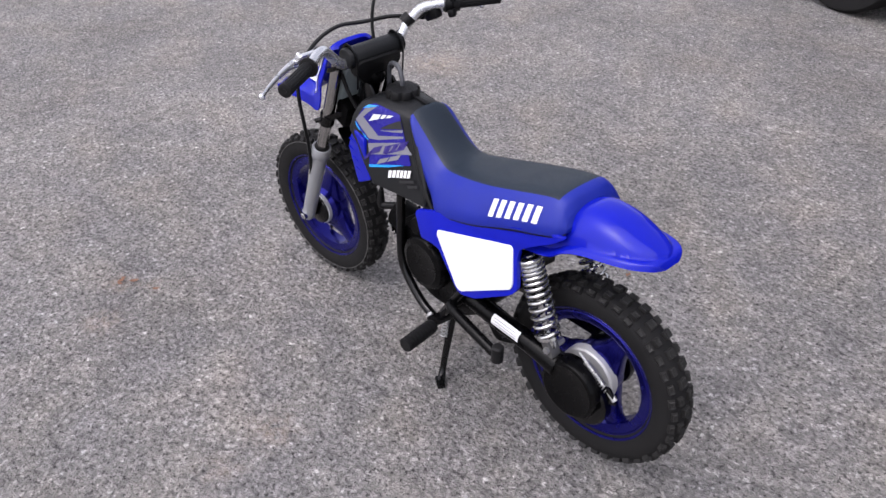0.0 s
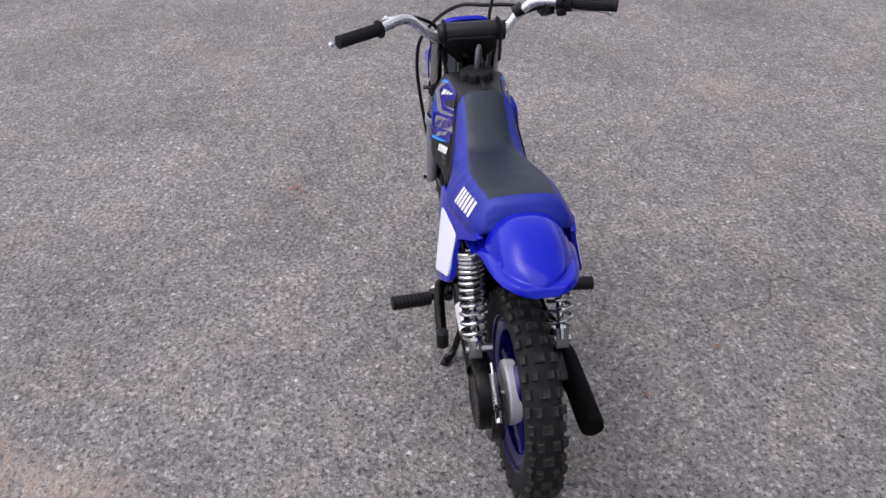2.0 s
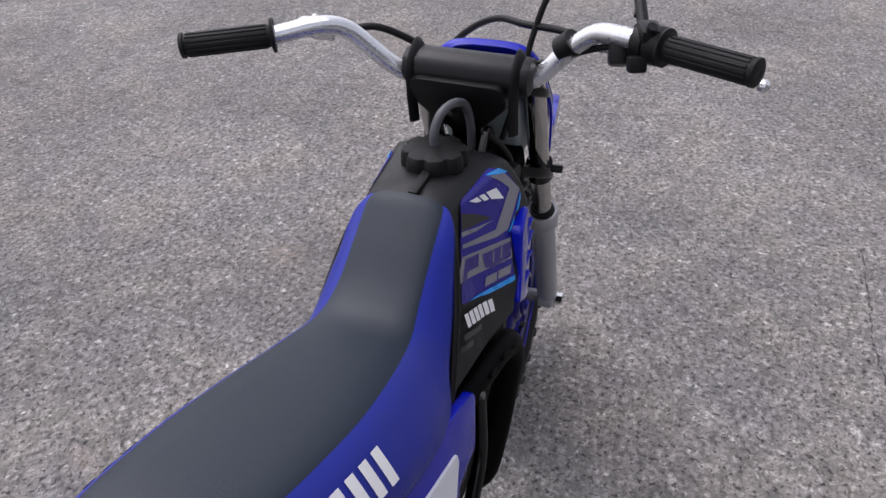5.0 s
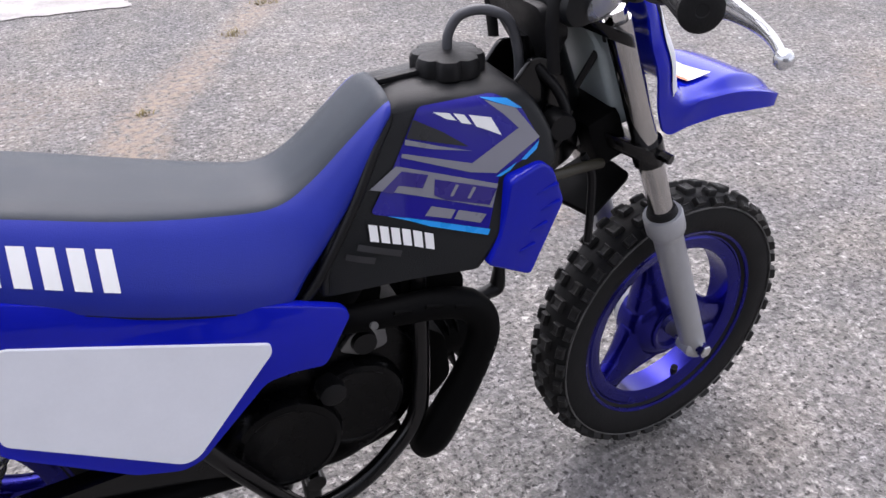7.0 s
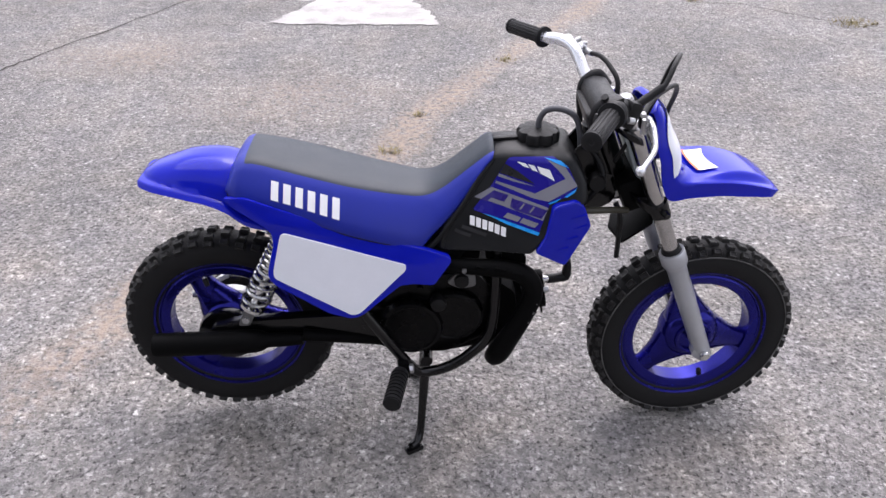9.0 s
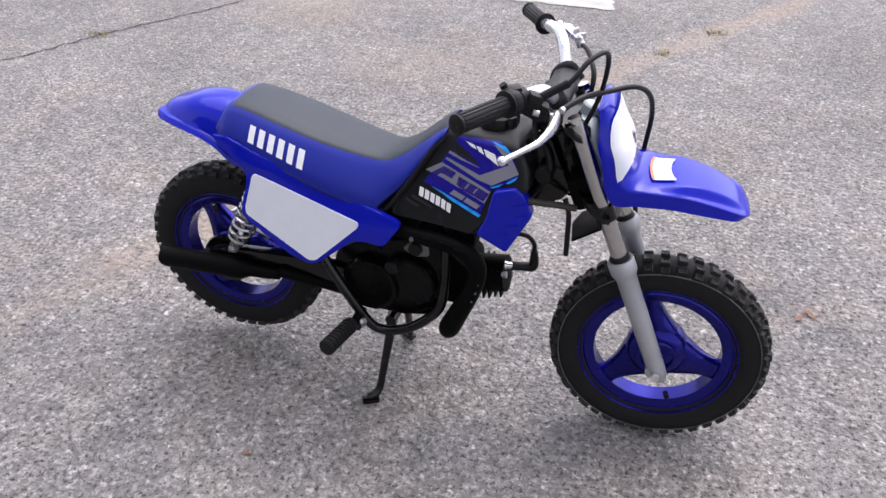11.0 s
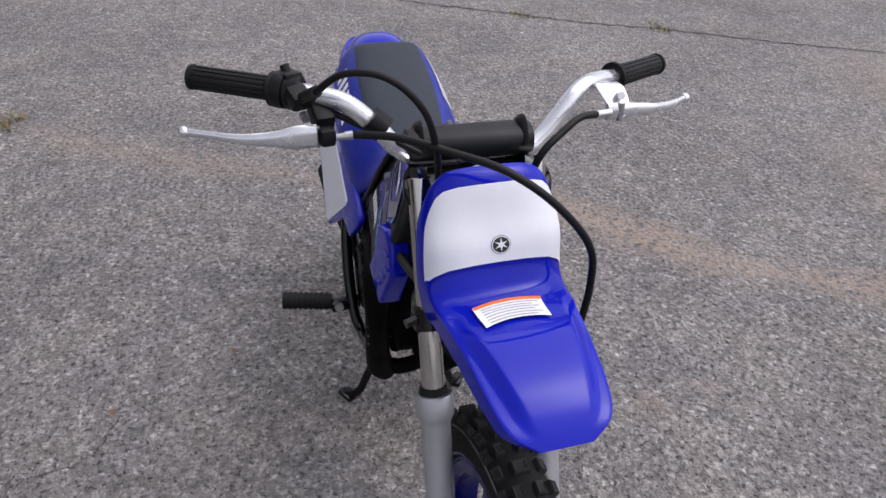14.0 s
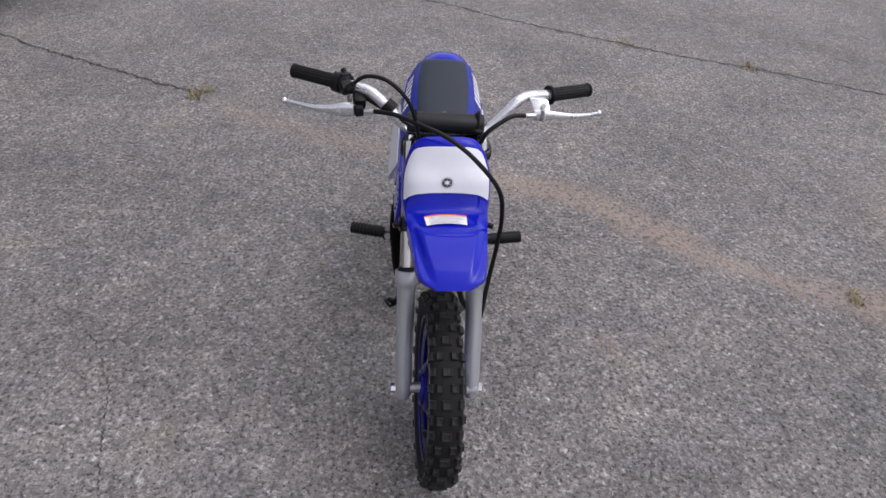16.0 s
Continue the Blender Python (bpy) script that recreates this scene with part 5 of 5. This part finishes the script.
cable("brake_cable", [(0.642, 0.144, 0.674), (0.654, 0.118, 0.677), (0.666, 0.095, 0.668), (0.676, 0.070, 0.650), (0.672, 0.058, 0.615), (0.655, 0.050, 0.56), (0.62, 0.040, 0.50), (0.56, 0.06, 0.42)], 0.0042, "black rear brake cable")
cable("throttle_cable", [(0.6574, -0.169, 0.717), (0.6778, -0.1661, 0.7327), (0.6956, -0.142, 0.7547), (0.7113, -0.1053, 0.7546), (0.7115, -0.0708, 0.7216), (0.7031, -0.0537, 0.6708), (0.6855, -0.0469, 0.6203), (0.66, -0.035, 0.56)], 0.0036, "black throttle cable loop")
cable("stop_switch_wire", [(0.625, -0.165, 0.697), (0.640, -0.140, 0.688), (0.650, -0.105, 0.672), (0.66, -0.06, 0.65)], 0.0035)
part("cable_tie", rod((0.648, -0.112, 0.688), (0.652, -0.098, 0.676), 0.0145, 12), BLACK_PLASTIC, bar, "black cable clip")

# ---- vehicle parked at the edge of the lot ----
# Only a tyre shows; the tall body is unseen, added to shade the ground.
vehicle = tagged(new("parked_vehicle"), "dark parked vehicle with black tyres, unseen tall body added for shade", "van")
vehicle.matrix_basis = pose(0.88, -3.0, 0, 0, 0, -16)
LONG = [(-3.62, 0.42, 0.90, 0.72), (-3.52, 0.30, 0.98, 0.84), (-3.2, 0.26, 1.02, 0.89), (-2.0, 0.25, 1.03, 0.91), (-0.9, 0.25, 1.01, 0.91), (-0.2, 0.25, 0.98, 0.90), (0.45, 0.26, 0.90, 0.86), (0.72, 0.30, 0.82, 0.78), (0.82, 0.42, 0.70, 0.66)]  # x, sill, shoulder, half width
rings = []
for x in sorted(set(np.round(np.linspace(-3.62, 0.82, 75), 4))):
    low, high, w = [float(np.interp(x, [r[0] for r in LONG], [r[k] for r in LONG])) for k in (1, 2, 3)]
    for axle in (0.0, -2.7):
        if abs(x - axle) < 0.38:
            low = max(low, 0.28 + math.sqrt(0.38**2 - (x - axle) ** 2))
    half = [(w * 0.90, low), (w * 0.985, low + 0.03), (w, (low + high) / 2 + 0.04), (w * 0.97, high - 0.06), (w * 0.90, high), (w * 0.5, high + 0.035)]
    rings.append([(x, y - 0.80, z) for y, z in half] + [(x, -y - 0.80, z) for y, z in half[::-1]])
bm = bmesh.new()
skin(bm, rings)
car_body = part("body", bm, CAR_PAINT, vehicle, "dark vehicle body, unseen, added to shade the ground")
rings = []
for x, z, w in ((-3.50, 1.0, 0.84), (-3.46, 1.70, 0.80), (-3.38, 1.98, 0.78), (-3.0, 2.06, 0.77), (-1.4, 2.06, 0.77), (-0.85, 1.98, 0.76), (-0.40, 1.45, 0.80), (-0.10, 0.99, 0.84)):
    rings.append([(x, y - 0.80, h) for y, h in ((0.86, 0.95), (0.83, 0.98), (w + 0.02, max(0.99, z - 0.07)), (w - 0.06, z), (-w + 0.06, z), (-w - 0.02, max(0.99, z - 0.07)), (-0.83, 0.98), (-0.86, 0.95))])
bm = bmesh.new()
skin(bm, rings)
part("roof", bm, CAR_PAINT, vehicle)
for side in (1, -1):
    for lo0, lo1, hi0, hi1 in ((-1.88, -0.42, -1.88, -0.85), (-3.2, -1.98, -3.15, -1.98)):
        bm = bmesh.new()
        q = [(lo0, 0.84, 1.03), (lo1, 0.84, 1.03), (hi1, 0.80, 1.78), (hi0, 0.80, 1.78)]
        outer = [bm.verts.new((x, side * y - 0.80, z)) for x, y, z in q]
        inner = [bm.verts.new((x, side * (y - 0.03) - 0.80, z)) for x, y, z in q]
        bm.faces.new(outer)
        bm.faces.new(inner[::-1])
        for k in range(4):
            bm.faces.new((outer[k], inner[k], inner[(k + 1) % 4], outer[(k + 1) % 4]))
        part("side_window", bm, CAR_GLASS, vehicle, "dark tinted side window")
for x in (0.0, -2.7):
    for y in (0.0, -1.60):
        w = part("wheel", lathe([(0.08, 0.19), (0.05, 0.17), (0.05, 0.03), (0.07, 0.02), (-0.05, 0.02), (-0.05, 0.17), (-0.08, 0.19)], 48, closed=True, axis="y"), DARK_STEEL, vehicle, at=Matrix.Translation((x, y, 0.30)))
        part("tyre", lathe([(0.09, 0.19), (0.105, 0.23), (0.10, 0.285), (0.08, 0.30), (-0.08, 0.30), (-0.10, 0.285), (-0.105, 0.23), (-0.09, 0.19)], 64, closed=True, axis="y"), RUBBER, w, "black rubber tyre")

# ---- road marking and weeds ----
arrow = bmesh.new()
for poly in ([(-0.417, 2.587), (0.434, 2.563), (0.345, 2.86), (0.19, 3.14), (0.006, 3.45), (-0.12, 3.20)], [(-1.0, 3.07), (-0.559, 3.03), (-0.255, 2.995), (-0.185, 3.145), (-0.5, 3.33), (-1.0, 3.38)]):
    edge = []
    for (x0, y0), (x1, y1) in zip(poly, poly[1:] + poly[:1]):
        for k in range(24):
            x, y = x0 + (x1 - x0) * k / 24, y0 + (y1 - y0) * k / 24
            edge.append((x + 0.030 * noise.fractal(Vector((x * 9, y * 9, 2.0)), 0.6, 2.0, 4), y + 0.030 * noise.fractal(Vector((x * 9, y * 9, 7.0)), 0.6, 2.0, 4), 0.0035))
    arrow.faces.new([arrow.verts.new(c) for c in edge])
tagged(part("road_arrow", arrow, ROAD_PAINT), "worn white arrow painted on the asphalt", "road marking", kind="structure")


mark = bmesh.new()
mark.faces.new([mark.verts.new(c) for c in ((3.05, -1.70, 0.0035), (3.10, -1.74, 0.0035), (3.40, -1.95, 0.0035), (3.55, -2.35, 0.0035), (3.30, -2.2, 0.0035), (3.08, -1.80, 0.0035))])
tagged(part("road_marking", mark, ROAD_PAINT), "worn white paint mark on the far asphalt", "road marking", kind="structure")


def weeds(x, y, r, n, tall, seed):
    rng = random.Random(seed)
    bm = bmesh.new()
    for _ in range(n):
        a, d = rng.uniform(0, 6.28), r * rng.random() ** 0.7
        px, py = x + d * math.cos(a) * 1.5, y + d * math.sin(a)
        lean, h, t = rng.uniform(0, 6.28), tall * rng.uniform(0.4, 1.0), rng.uniform(0.0012, 0.0025)
        dx, dy = math.cos(lean), math.sin(lean)
        q = [bm.verts.new(c) for c in ((px - dy * t, py + dx * t, 0.0), (px + dy * t, py - dx * t, 0.0), (px + dx * h * 0.5 + dy * t * 0.7, py + dy * h * 0.5 - dx * t * 0.7, h * 0.6), (px + dx * h * 0.5 - dy * t * 0.7, py + dy * h * 0.5 + dx * t * 0.7, h * 0.6))]
        tip = bm.verts.new((px + dx * h * 1.1, py + dy * h * 1.1, h * 0.75))
        bm.faces.new(q)
        bm.faces.new((q[3], q[2], tip))
    return tagged(part("weeds", bm, GRASS), "small tuft of dry grass growing in the seam", "grass", kind="stuff")


for i, (x, y, r, n) in enumerate(((0.241, 1.172, 0.026, 36), (0.33, 1.474, 0.018, 18), (0.69, 2.06, 0.03, 36), (0.876, 2.394, 0.04, 50), (-0.998, -0.945, 0.05, 120), (2.42, 2.583, 0.08, 160), (-1.88, 0.965, 0.05, 60), (-1.62, 1.51, 0.05, 60), (3.0, 2.4, 0.16, 500), (1.76, 2.98, 0.03, 40))):
    weeds(x, y, r, n, 0.06 if i == 8 else 0.025, i)


def leaf_bits(x, y, spread, count, seed):
    """A few curled scraps of dead leaf lying on the asphalt."""
    rng = random.Random(seed)
    bm = bmesh.new()
    for _ in range(count):
        cx, cy, a, s = x + rng.uniform(-1, 1) * spread, y + rng.uniform(-1, 1) * spread, rng.uniform(0, 6.28), rng.uniform(0.006, 0.013)
        rows = []
        for u in (-1.0, -0.5, 0.0, 0.5, 1.0):
            w = 0.42 * (1 - u * u) + 0.06
            rows.append([(cx + s * (u * math.cos(a) - v * math.sin(a)), cy + s * (u * math.sin(a) + v * math.cos(a)), 0.003 + s * (0.25 * u * u + 0.5 * v * v)) for v in (-w, 0.0, w)])
        skin(bm, rows, closed=False)
    return tagged(part("leaf_bits", bm, DRY_LEAF), "reddish brown scraps of dead leaf on asphalt", "leaf", kind="stuff")


for i, (x, y, spread, count) in enumerate(((0.178, -0.310, 0.003, 1), (1.16, 0.455, 0.035, 4), (0.299, -0.516, 0.005, 2), (1.10, 0.401, 0.02, 1))):
    leaf_bits(x, y, spread, count, 40 + i)
